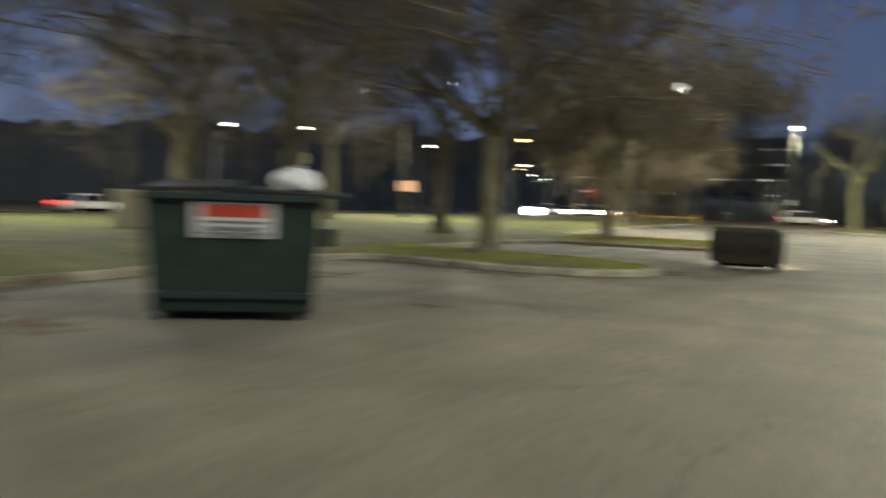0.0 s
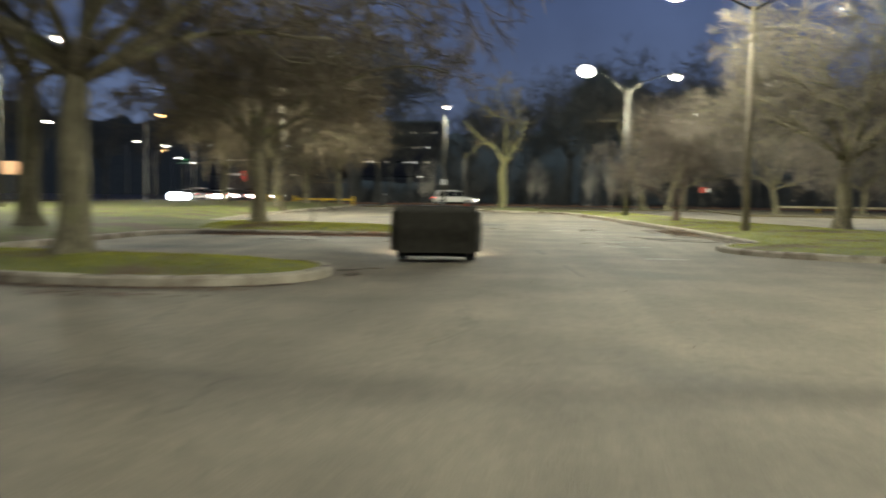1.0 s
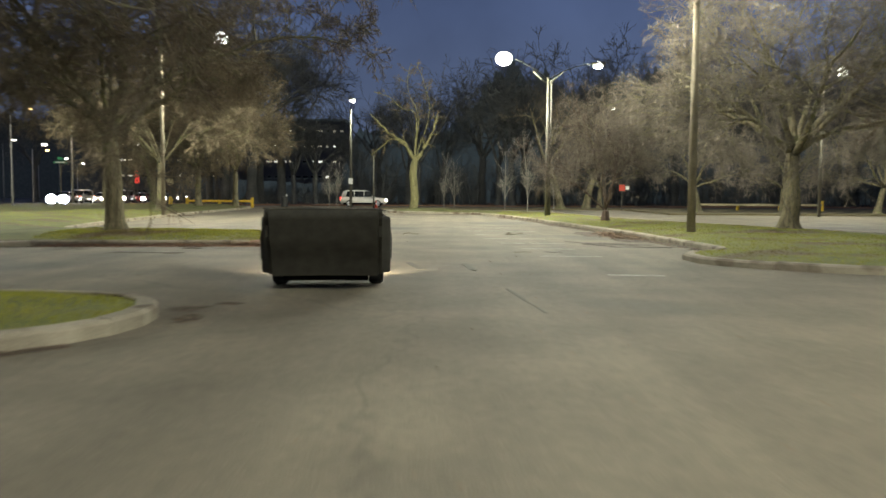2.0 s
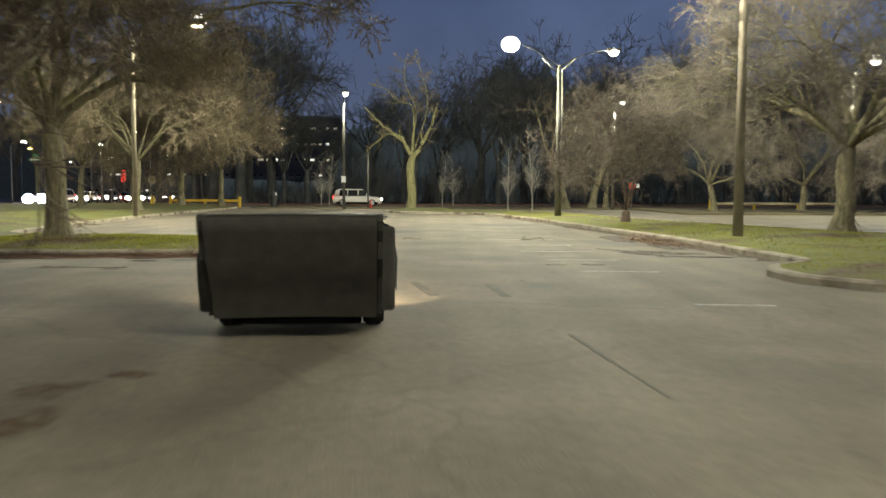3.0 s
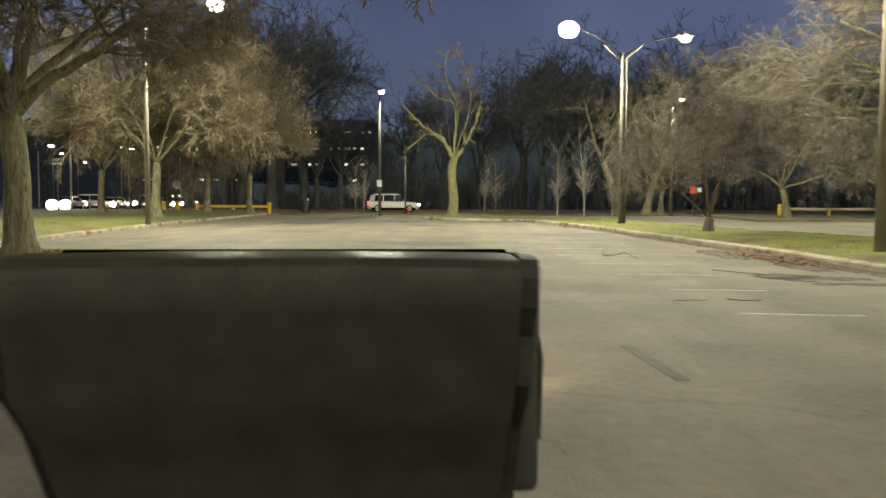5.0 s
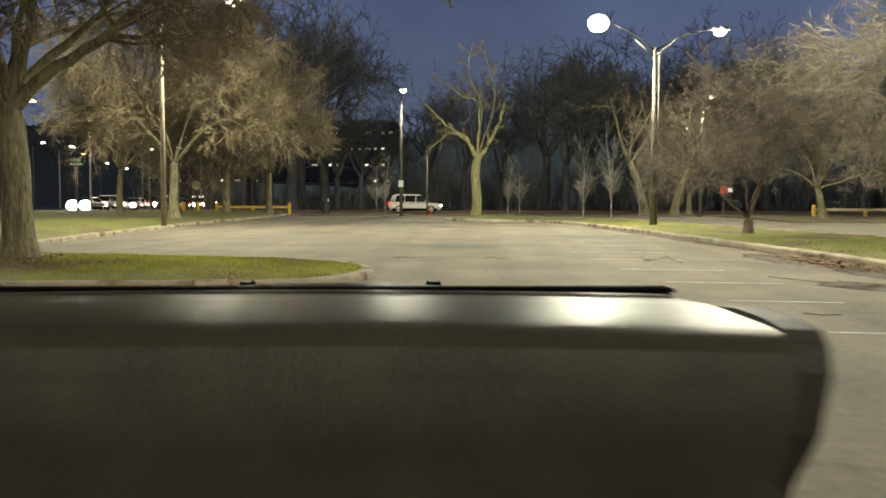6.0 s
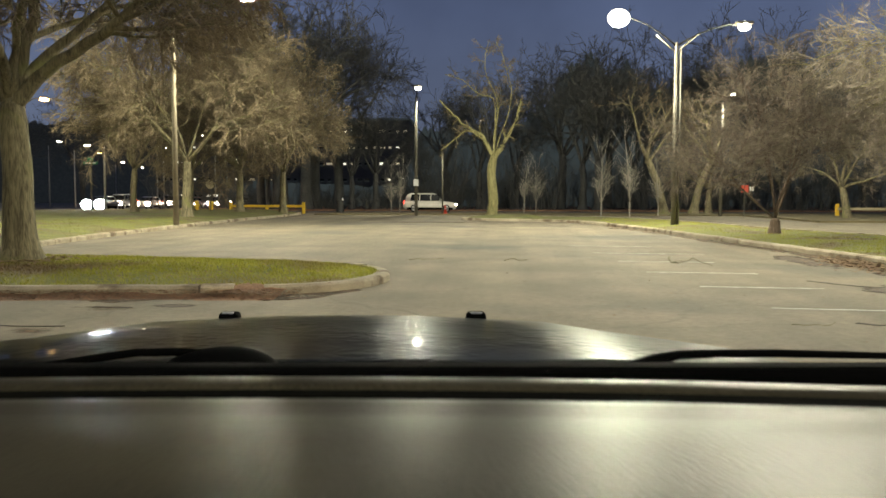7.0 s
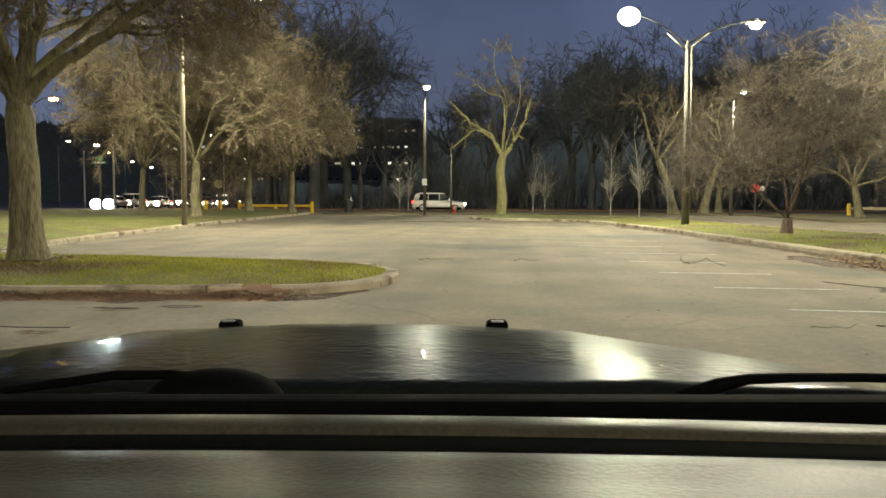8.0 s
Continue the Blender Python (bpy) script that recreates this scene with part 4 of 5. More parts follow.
# ---- the container ----
def dumpster():
    ang = math.degrees(math.atan2(1.2, 1.49))
    d = thing("dumpster", pose(-5.84, 3.88, 0.0, 0, 0, ang) @ Matrix.Scale(1.07, 4), "dark green steel waste container with open lid and bags", "dumpster")
    # x along the front, y away from the viewer; sides flare towards the top
    bm = bmesh.new()
    lo = [(-0.93, 0.0), (0.93, 0.0), (0.93, 1.25), (-0.93, 1.25)]
    hi = [(-1.02, -0.12), (1.02, -0.12), (1.02, 1.45), (-1.02, 1.45)]
    rings = []
    for ringpts, z in ((lo, 0.10), (hi, 1.50), ([(x * 0.96, 0.66 + (y - 0.66) * 0.94) for x, y in hi], 1.50), ([(x * 0.94, 0.62 + (y - 0.62) * 0.92) for x, y in lo], 0.16)):
        rings.append([bm.verts.new((x, y, z)) for x, y in ringpts])
    for a, b in zip(rings, rings[1:]):
        for i in range(4):
            j = (i + 1) % 4
            bm.faces.new((a[i], a[j], b[j], b[i]))
    bm.faces.new(rings[0][::-1])
    bm.faces.new(rings[-1])
    bmesh.ops.bevel(bm, geom=bm.edges[:], offset=0.015, segments=2, affect="EDGES")
    part("bin_body", bm, GREEN_STEEL, d)
    for z, w, y in ((0.30, 1.90, -0.02), (1.46, 2.10, -0.14)):
        part("rim_rail", box((w, 0.07, 0.08), (0, y, z), 0.01), GREEN_STEEL, d)
    for x in (-0.99, 0.99):
        part("side_rail", box((0.07, 1.5, 0.08), (x * 1.04, 0.66, 1.46), 0.01), GREEN_STEEL, d)
    part("lift_pocket", box((0.40, 0.75, 0.46), (-1.17, 0.45, 1.28), 0.03), BEIGE, d, "beige lift pocket on the side")
    part("lift_pocket", box((0.16, 0.75, 0.22), (1.10, 0.55, 1.0), 0.02), GREEN_STEEL, d)
    for x in (-0.8, 0.8):
        for y in (0.15, 1.1):
            part("skid", box((0.12, 0.2, 0.12), (x, y, 0.06), 0.01), LID, d)
    part("lid", box((0.98, 1.62, 0.05), (-0.52, 0.62, 1.60), 0.015, pose(0, 0, 0, 4, -2, 0)), LID, d, "black plastic lid lying askew")
    part("lid", box((1.25, 1.62, 0.05), (0.74, 0.66, 1.545), 0.015, pose(0, 0, 0, 2, 3, 0)), LID, d, "black plastic lid")
    tilt = pose(0, 0, 0, 4.9, 0, 0)
    sign = part("notice_board", box((0.92, 0.012, 0.42), (0.02, -0.108, 1.19), 0.004, tilt), WHITE, d, "white notice with red heading")
    part("heading_bar", box((0.74, 0.012, 0.15), (0.02, -0.118, 1.30), 0, tilt), SIGN_RED, sign, "red printed bar")
    for z, w in ((1.17, 0.72), (1.10, 0.62), (1.04, 0.76)):
        part("print_bar", box((w, 0.01, 0.03), (0.02, -0.108 - (z - 1.22) * -0.085, z), 0, tilt), SIGN_GREY, sign, "grey unreadable print")
    bag = thing("trash_bag", d.matrix_basis @ pose(0.72, 0.35, 1.58), "full white plastic bag on top of the container", "trash bag")
    bm = bmesh.new()
    bmesh.ops.create_icosphere(bm, subdivisions=4, radius=0.25)
    for v in bm.verts:
        v.co *= 1 + 0.16 * noise.noise(v.co * 6) + 0.07 * noise.noise(v.co * 15)
        v.co.z *= 0.72
        v.co.x *= 1.15
        v.co.z = max(v.co.z, -0.1)
    bmesh.ops.translate(bm, vec=(0, 0, 0.08), verts=bm.verts)
    part("bag_body", bm, BAG, bag, smooth=True)
    part("knot", rod((0.02, 0, 0.22), (0.05, -0.02, 0.30), 0.04, 0.015, 8), BAG, bag)
    return d


dumpster()


# ---- vehicles ----
def wheel_parts(parent, x, y, r, w, name="wheel"):
    bm = bmesh.new()
    bmesh.ops.create_cone(bm, cap_ends=True, segments=28, radius1=r, radius2=r, depth=w, matrix=Matrix.Translation((x, y, r)) @ pose(0, 0, 0, 90, 0, 0))
    bmesh.ops.bevel(bm, geom=bm.edges[:], offset=0.03, segments=2, affect="EDGES")
    wheel = part(name, bm, RUBBER, parent, smooth=False)
    s = 1 if y > 0 else -1
    bm = bmesh.new()
    bmesh.ops.create_cone(bm, cap_ends=True, segments=20, radius1=r * 0.64, radius2=r * 0.64, depth=0.04, matrix=Matrix.Translation((x, y + s * w * 0.5, r)) @ pose(0, 0, 0, 90, 0, 0))
    part("rim", bm, RIM, wheel)


def vehicle(m, paint, label, suv=True, lit=HEAD_WARM, group="cars on the road"):
    """A car along +x with its own body, windows, wheels and lights."""
    car = thing("car", m, label, "car", group)
    L, W, H = (4.75, 1.86, 1.72) if suv else (4.6, 1.8, 1.45)
    belt = 0.98 if suv else 0.90
    side = [(-L / 2, 0.42), (-L / 2 + 0.03, belt - 0.05), (-L / 2 + 0.25, belt), (L * 0.24, belt), (L / 2 - 0.30, belt - 0.08), (L / 2 - 0.03, belt - 0.25), (L / 2, 0.40), (L / 2 - 0.2, 0.24), (-L / 2 + 0.2, 0.26)]
    if suv:
        roof = [(-L / 2 + 0.10, belt - 0.02), (-L / 2 + 0.32, H - 0.14), (-L / 2 + 0.75, H), (0.25, H - 0.01), (0.55, H - 0.10), (1.25, belt - 0.02)]
    else:
        roof = [(-L / 2 + 0.55, belt - 0.02), (-L / 2 + 1.25, H - 0.05), (-0.3, H), (0.35, H - 0.06), (L * 0.27, belt - 0.02)]

    def extrude(profile, w0, w1, z_lo, z_hi):
        bm = bmesh.new()
        rows = []
        for s in (-1, 1):
            rows.append([bm.verts.new((x, s * (w0 + (w1 - w0) * (z - z_lo) / (z_hi - z_lo)) / 2, z)) for x, z in profile])
        n = len(profile)
        bm.faces.new(rows[0])
        bm.faces.new(rows[1][::-1])
        for i in range(n):
            j = (i + 1) % n
            bm.faces.new((rows[0][i], rows[0][j], rows[1][j], rows[1][i]))
        return bm

    bm = extrude(side, W, W * 0.97, 0.24, belt)
    bmesh.ops.bevel(bm, geom=bm.edges[:], offset=0.06, segments=3, affect="EDGES")
    part("body", bm, paint, car, smooth=True)
    bm = extrude(roof, W * 0.94, W * 0.74, belt - 0.02, H)
    bmesh.ops.bevel(bm, geom=bm.edges[:], offset=0.05, segments=3, affect="EDGES")
    part("cabin", bm, paint, car, smooth=True)
    zc, zw = belt + 0.05, H - 0.13
    for s in (-1, 1):
        for xa, xb in ((-L / 2 + 0.62, -0.95), (-0.88, 0.05), (0.12, 0.86)) if suv else ((-1.0, -0.12), (-0.05, 0.72)):
            v = []
            for x, z in ((xa, zc), (xb + (0.18 if xb > 0.5 else 0), zc), (xb - (0.15 if xb > 0.5 else 0.0), zw), (xa + (0.12 if xa < -1.5 else 0.02), zw)):
                yy = s * (W * 0.94 + (W * 0.74 - W * 0.94) * (z - belt + 0.02) / (H - belt + 0.02)) / 2
                v.append((x, yy + s * 0.012, z))
            v += [(x, y - s * 0.03, z) for x, y, z in v]
            mesh_object("side_window", v, [(0, 1, 2, 3), (7, 6, 5, 4), (0, 4, 5, 1), (1, 5, 6, 2), (2, 6, 7, 3), (3, 7, 4, 0)], CAR_GLASS, car, "dark side window")
        # grouped cars get oversized headlights: their glare is put into the shape
        bm = bmesh.new()
        bmesh.ops.create_uvsphere(bm, u_segments=16, v_segments=10, radius=1.0)
        bmesh.ops.scale(bm, vec=((0.12, 0.34, 0.26) if group else (0.10, 0.17, 0.11)) if lit is not HEAD else (0.20, 0.58, 0.50), verts=bm.verts)
        bmesh.ops.translate(bm, vec=(L / 2 - 0.07, s * (W / 2 - 0.28), belt - 0.30), verts=bm.verts)
        part("headlight", bm, lit, car, "lit headlight", smooth=True)
        part("tail_light", box((0.08, 0.22, 0.24), (-L / 2 + 0.04, s * (W / 2 - 0.16), belt - 0.10), 0.02), TAIL, car, "red tail light")
        for x in (-L * 0.3, L * 0.31):
            wheel_parts(car, x, s * (W / 2 - 0.10), 0.36 if suv else 0.32, 0.22)
    for name, (xa, za), (xb, zb), sg in (("windscreen", roof[-2], roof[-1], 1), ("rear_window", roof[1], roof[0], -1)):
        v = []
        for t in (0.10, 0.86):
            x, z = xa + (xb - xa) * t, za + (zb - za) * t
            half = (W * 0.94 + (W * 0.74 - W * 0.94) * (z - belt + 0.02) / (H - belt + 0.02)) / 2 - 0.09
            v += [(x + sg * 0.02, -half, z + 0.015), (x + sg * 0.02, half, z + 0.015)]
        v += [(x - sg * 0.03, y, z - 0.02) for x, y, z in v]
        mesh_object(name, v, [(0, 1, 3, 2), (4, 6, 7, 5), (0, 4, 5, 1), (2, 3, 7, 6), (0, 2, 6, 4), (1, 5, 7, 3)], CAR_GLASS, car, "dark " + name.replace("_", " "))
    for s in (-1, 1):
        part("sill_cladding", box((L * 0.86, 0.06, 0.20), (0, s * W / 2, 0.33), 0.02), TRIM, car)
        part("mirror", box((0.14, 0.18, 0.14), (0.92, s * (W / 2 + 0.06), belt + 0.08), 0.04), paint, car)
        if suv:
            part("roof_rail", rod((-1.6, s * 0.58, H + 0.03), (0.2, s * 0.58, H + 0.03), 0.02, 0.02, 6), TRIM, car)
    return car


vehicle(pose(-8.9, 92.2, slope(92.2) + 0.008, 0, 0, 2), PAINT_WHITE, "white sport utility car driving along the road", True, HEAD_WARM, "")
west_cars = ((-42.0, 97.0, PAINT_DARK, False, HEAD, "dark car with bright bluish headlights coming over the crossing"),
             (-43.5, 104.0, PAINT_GREY, True, HEAD_WARM, "grey car with lit headlights waiting in the queue"),
             (-43.3, 110.5, PAINT_WHITE, False, HEAD_WARM, "white car with lit headlights waiting in the queue"),
             (-43.4, 117.0, PAINT_DARK, True, HEAD_WARM, "dark car with lit headlights waiting in the queue"),
             (-43.3, 123.8, PAINT_RED, False, HEAD_WARM, "red car with lit headlights waiting in the queue"),
             (-43.4, 133.0, PAINT_GREY, False, HEAD_WARM, "grey car with lit headlights far up the road"),
             (-43.4, 143.0, PAINT_WHITE, True, HEAD_WARM, "white car with lit headlights far up the road"))
for cx, cy, paint, suv, lit, text in west_cars:
    oncoming = vehicle(pose(cx, cy, slope(cy) + 0.008, 0, 0, -86), paint, text, suv, lit)
    if lit is HEAD:
        beam = bpy.data.lights.new("headlight_beam", "SPOT")
        beam.energy, beam.color, beam.shadow_soft_size, beam.spot_size, beam.spot_blend = 5000.0, (0.78, 0.9, 1.0), 0.15, radians(80), 0.9
        beam_ob = new("headlight_beam", beam)
        beam_ob.parent = oncoming
        beam_ob.matrix_local = look((2.5, 0, 0.72), (12.0, 1.5, 0.45))
vehicle(pose(-48.3, 33.0, slope(33) + 0.008, 0, 0, 90), PAINT_WHITE, "white car with red tail lights on the west road", False, HEAD_WARM)


# ---- the car that carries the view: its bonnet, scuttle and dashboard ----
def own_car():
    yaw = 5.2
    car = thing("car", pose(-2.279, 18.674, 0.0, 0, 0, 90 + yaw), "black open car with glossy bonnet, wipers and grey dashboard", "car")
    # x forward, y to the left

    # bonnet: a domed sheet with thickness
    us = [1.17, 1.25, 1.40, 1.55, 1.70, 1.85, 1.98, 2.08, 2.16, 2.22, 2.26, 2.28]
    dz = [1.117, 1.1185, 1.1180, 1.1145, 1.1090, 1.1015, 1.0915, 1.076, 1.048, 1.004, 0.944, 0.874]
    vs = [-0.85, -0.80, -0.72, -0.62, -0.50, -0.36, -0.18, 0, 0.18, 0.36, 0.50, 0.62, 0.72, 0.80, 0.85]

    def bonnet_point(i, y):
        a = abs(y) / 0.85
        x = us[i] - 0.14 * a ** 2 * (i / 11)
        crease = 0.006 * math.exp(-((abs(y) - 0.52) / 0.05) ** 2)
        drop = (0.006 + 0.062 * max(0.0, (us[i] - 1.2) / 0.85)) * a ** 2.2
        return (x, y, dz[i] - drop + crease)

    verts = [bonnet_point(i, y) for i in range(len(us)) for y in vs]
    n = len(vs)
    verts += [(x, y, z - 0.03) for x, y, z in verts]
    off = len(us) * n
    faces = []
    for i in range(len(us) - 1):
        for j in range(n - 1):
            q = (i * n + j, i * n + j + 1, (i + 1) * n + j + 1, (i + 1) * n + j)
            faces += [q[::-1], tuple(off + k for k in q)]
    rim = [j for j in range(n)] + [i * n + n - 1 for i in range(1, len(us))] + [(len(us) - 1) * n + j for j in range(n - 2, -1, -1)] + [i * n for i in range(len(us) - 2, 0, -1)]
    for k in range(len(rim)):
        a, b = rim[k], rim[(k + 1) % len(rim)]
        faces.append((a, b, off + b, off + a))
    bonnet = mesh_object("bonnet", verts, faces, BLACK_PAINT, car, "glossy black bonnet with dust and reflections", True)
    for y in (0.332, -0.332):
        bm = box((0.05, 0.054, 0.036), (2.05, y, 1.072), 0.014, None, 3)
        part("washer_jet", bm, TRIM, bonnet, "small black washer jet")
        part("jet_cap", box((0.014, 0.030, 0.004), (2.03, y, 1.0895), 0.002), RIM, bonnet, "bright edge of the washer jet")
    # wings beside the bonnet
    for s in (-1, 1):
        rows = []
        for x in (0.98, 1.1, 1.3, 1.6, 1.9, 2.1, 2.22):
            drop = max(0.0, x - 1.2) * 0.10 + (0.0 if x < 1.95 else (x - 1.95) * 0.7)
            y0 = 0.858 - max(0.0, (x - 1.17)) ** 2 * 0.03
            rows.append([(x, s * y0, 1.10 - drop), (x, s * (y0 + 0.035), 1.085 - drop), (x, s * (y0 + 0.07), 1.02 - drop), (x, s * (y0 + 0.12), 0.75 - drop * 0.6), (x, s * (y0 + 0.11), 0.42)])
        v = [p for r in rows for p in r]
        v += [(x, y - s * 0.03, z - 0.01) for x, y, z in v]
        o = len(rows) * 5
        f = []
        for i in range(len(rows) - 1):
            for c in range(4):
                q = (i * 5 + c, i * 5 + c + 1, (i + 1) * 5 + c + 1, (i + 1) * 5 + c)
                f += [q, tuple(o + k for k in q[::-1])]
        mesh_object("wing", v, f, BLACK_PAINT, car, "", True)
        wheel_parts(car, 1.62, s * 0.74, 0.35, 0.22)
    part("bumper", box((0.22, 1.66, 0.46), (2.16, 0, 0.52), 0.08, None, 3), BLACK_PAINT, car, smooth=True)
    part("grille", box((0.04, 1.0, 0.20), (2.26, 0, 0.76), 0.02), TRIM, car)
    part("bulkhead", box((0.12, 1.90, 0.84), (0.95, 0, 0.66), 0.05, None, 3), FASCIA, car)
    part("axle", rod((1.62, -0.7, 0.35), (1.62, 0.7, 0.35), 0.05, 0.05, 10), TRIM, car)
    part("underbody", box((1.5, 1.24, 0.22), (1.5, 0, 0.25), 0.02), TRIM, car)
    # scuttle below the glass
    part("scuttle", box((0.36, 1.60, 0.05), (0.99, 0, 1.085), 0.015, pose(0, 0, 0, 0, 3, 0)), TRIM, car, "black plastic scuttle")
    part("glass_seal", box((0.04, 1.60, 0.070), (0.80, 0, 1.164), 0.012, None, 3), TRIM, car, "black rubber seal")
    # wipers
    bm = bmesh.new()
    bmesh.ops.create_uvsphere(bm, u_segments=28, v_segments=14, radius=1.0)
    bmesh.ops.scale(bm, vec=(0.06, 0.080, 0.042), verts=bm.verts)
    for v in bm.verts:
        v.co.y *= 1.0 + (0.25 if v.co.y > 0 else 0.0)
    bmesh.ops.translate(bm, vec=(1.03, 0.084, 1.136), verts=bm.verts)
    wiper = part("wiper", bm, TRIM, car, "black wiper with its pivot cover", smooth=True)
    v, f = pipe([Vector(p) for p in ((1.03, 0.08, 1.166), (1.03, 0.15, 1.171), (1.03, 0.215, 1.170), (1.03, 0.285, 1.160), (1.03, 0.36, 1.149), (1.03, 0.55, 1.135))], [0.006, 0.006, 0.006, 0.006, 0.005, 0.005], 8)
    mesh_object("wiper_arm", v, f, TRIM, wiper, "", True)
    v, f = pipe([Vector(p) for p in ((1.03, 0.10, 1.140), (1.02, 0.20, 1.143), (1.01, 0.30, 1.142), (1.0, 0.60, 1.134))], [0.010, 0.008, 0.007, 0.006], 6)
    mesh_object("wiper_blade", v, f, TRIM, wiper, "", True)
    v, f = pipe([Vector(p) for p in ((1.03, -0.45, 1.130), (1.03, -0.49, 1.145), (1.03, -0.535, 1.157), (1.03, -0.575, 1.166), (1.03, -0.64, 1.168), (1.03, -0.72, 1.168), (1.02, -0.88, 1.166))], [0.004, 0.007, 0.010, 0.007, 0.006, 0.006, 0.005], 8)
    wiper = mesh_object("wiper", v, f, TRIM, car, "black wiper arm", True)
    v, f = pipe([Vector(p) for p in ((1.01, -0.50, 1.130), (1.00, -0.60, 1.144), (0.98, -0.86, 1.146))], [0.006, 0.006, 0.005], 6)
    mesh_object("wiper_blade", v, f, TRIM, wiper, "", True)
    # dashboard: profile from the glass back towards the seats, swept across
    prof = [(0.765, 1.165), (0.757, 1.190), (0.735, 1.199), (0.690, 1.2015), (0.684, 1.196), (0.681, 1.183), (0.660, 1.181), (0.657, 1.193), (0.652, 1.1945), (0.648, 1.185), (0.636, 1.184), (0.632, 1.198),
            (0.615, 1.204), (0.590, 1.2055), (0.565, 1.2045), (0.540, 1.2062), (0.500, 1.2100), (0.455, 1.2115), (0.36, 1.2105), (0.25, 1.209), (0.20, 1.203), (0.175, 1.185), (0.165, 1.15), (0.19, 1.06), (0.27, 0.96), (0.30, 0.80), (0.48, 0.62), (0.66, 0.34), (0.70, 0.24)]
    ys = [-0.76 + 1.52 * k / 30 for k in range(31)]

    def sweep(name, lo, hi, material, label):
        rows = prof[lo:hi]
        v, f = [], []
        for y in ys:
            bow = 0.035 * (y / 0.76) ** 2
            v += [(x - bow, y, z - 0.006 * (y / 0.76) ** 2) for x, z in rows]
        m = len(rows)
        low = len(v)
        v += [(x, y, z - 0.02) for x, y, z in v]
        for k in range(len(ys) - 1):
            for c in range(m - 1):
                q = (k * m + c, k * m + c + 1, (k + 1) * m + c + 1, (k + 1) * m + c)
                f += [q, tuple(low + i for i in q[::-1])]
        return mesh_object(name, v, f, material, car, label, True)

    sweep("demister_strip", 0, 5, DASH, "grey plastic strip below the glass")
    sweep("demister_slot", 4, 12, SLOT, "black ribbed slot")
    sweep("dashboard", 11, 22, DASH, "soft grey dashboard top")
    sweep("dash_fascia", 21, 29, FASCIA, "dull black fascia below the dashboard")
    for sd in (-1, 1):
        v = [(x, sd * 0.765, z) for x, z in prof[18:]] + [(0.95, sd * 0.765, 0.24), (0.95, sd * 0.765, 1.10), (0.765, sd * 0.765, 1.165)]
        n = len(v)
        v += [(x - 0.01, y + sd * 0.05, z) for x, y, z in v]
        mesh_object("side_panel", v, [tuple(range(n)), tuple(range(2 * n - 1, n - 1, -1))] + [(i, (i + 1) % n, n + (i + 1) % n, n + i) for i in range(n)], FASCIA, car)
    # its own lit headlights
    for s in (-1, 1):
        part("headlight", box((0.10, 0.36, 0.14), (2.17, s * 0.60, 0.72), 0.04, None, 3), HEAD_WARM, car, "lit headlight")
        beam = bpy.data.lights.new("headlight_beam", "SPOT")
        beam.energy, beam.color, beam.shadow_soft_size, beam.spot_size, beam.spot_blend = 800.0, (1.0, 0.82, 0.55), 0.1, radians(84), 0.9
        beam_ob = new("headlight_beam", beam)
        beam_ob.parent = car
        beam_ob.matrix_local = look((2.36, s * 0.60, 0.70), (9.0, s * 0.9, -0.8))
    return car


own_car()


# ---- painted lines, cracks, patches and litter on the lot ----
def flat_patch(name, outline, material, label, category, lift=0.004, group="", kind=""):
    v = [(x, y, slope(y) + lift) for x, y in outline]
    n = len(v)
    v += [(x, y, slope(y) - 0.01) for x, y in outline]
    f = [tuple(range(n))] + [(i, (i + 1) % n, n + (i + 1) % n, n + i)[::-1] for i in range(n)]
    return tagged(mesh_object(name, v, f, material), label, category, group, kind)


rl = random.Random(12)
for ly, xa, xb in ((40.0, 0.2, 3.0), (37.35, 0.5, 2.6), (34.7, 0.7, 2.75), (32.05, 1.1, 3.0), (29.4, 1.4, 2.9), (26.65, 1.65, 3.1), (22.05, 2.3, 3.3), (43.0, -0.2, 2.2)):
    pts_up, pts_dn = [], []
    steps = 22
    for k in range(steps + 1):
        x = xa + (xb - xa) * k / steps
        w = 0.055 * rl.uniform(0.4, 1.1)
        pts_up.append((x, ly - 0.09 * (x - 1.5) + w))
        pts_dn.append((x, ly - 0.09 * (x - 1.5) - w * rl.uniform(0.6, 1.1)))
    flat_patch("stall_line", pts_up + pts_dn[::-1], LINE, "worn white stall line on the asphalt", "road marking", group="stall lines", kind="structure")


def blob(cx, cy, rx, ry, seed, n=30):
    out = []
    for k in range(n):
        a = 2 * math.pi * k / n
        w = 1 + 0.35 * noise.noise((math.cos(a) * 1.5, math.sin(a) * 1.5, seed))
        out.append((cx + rx * math.cos(a) * w, cy + ry * math.sin(a) * w))
    return out


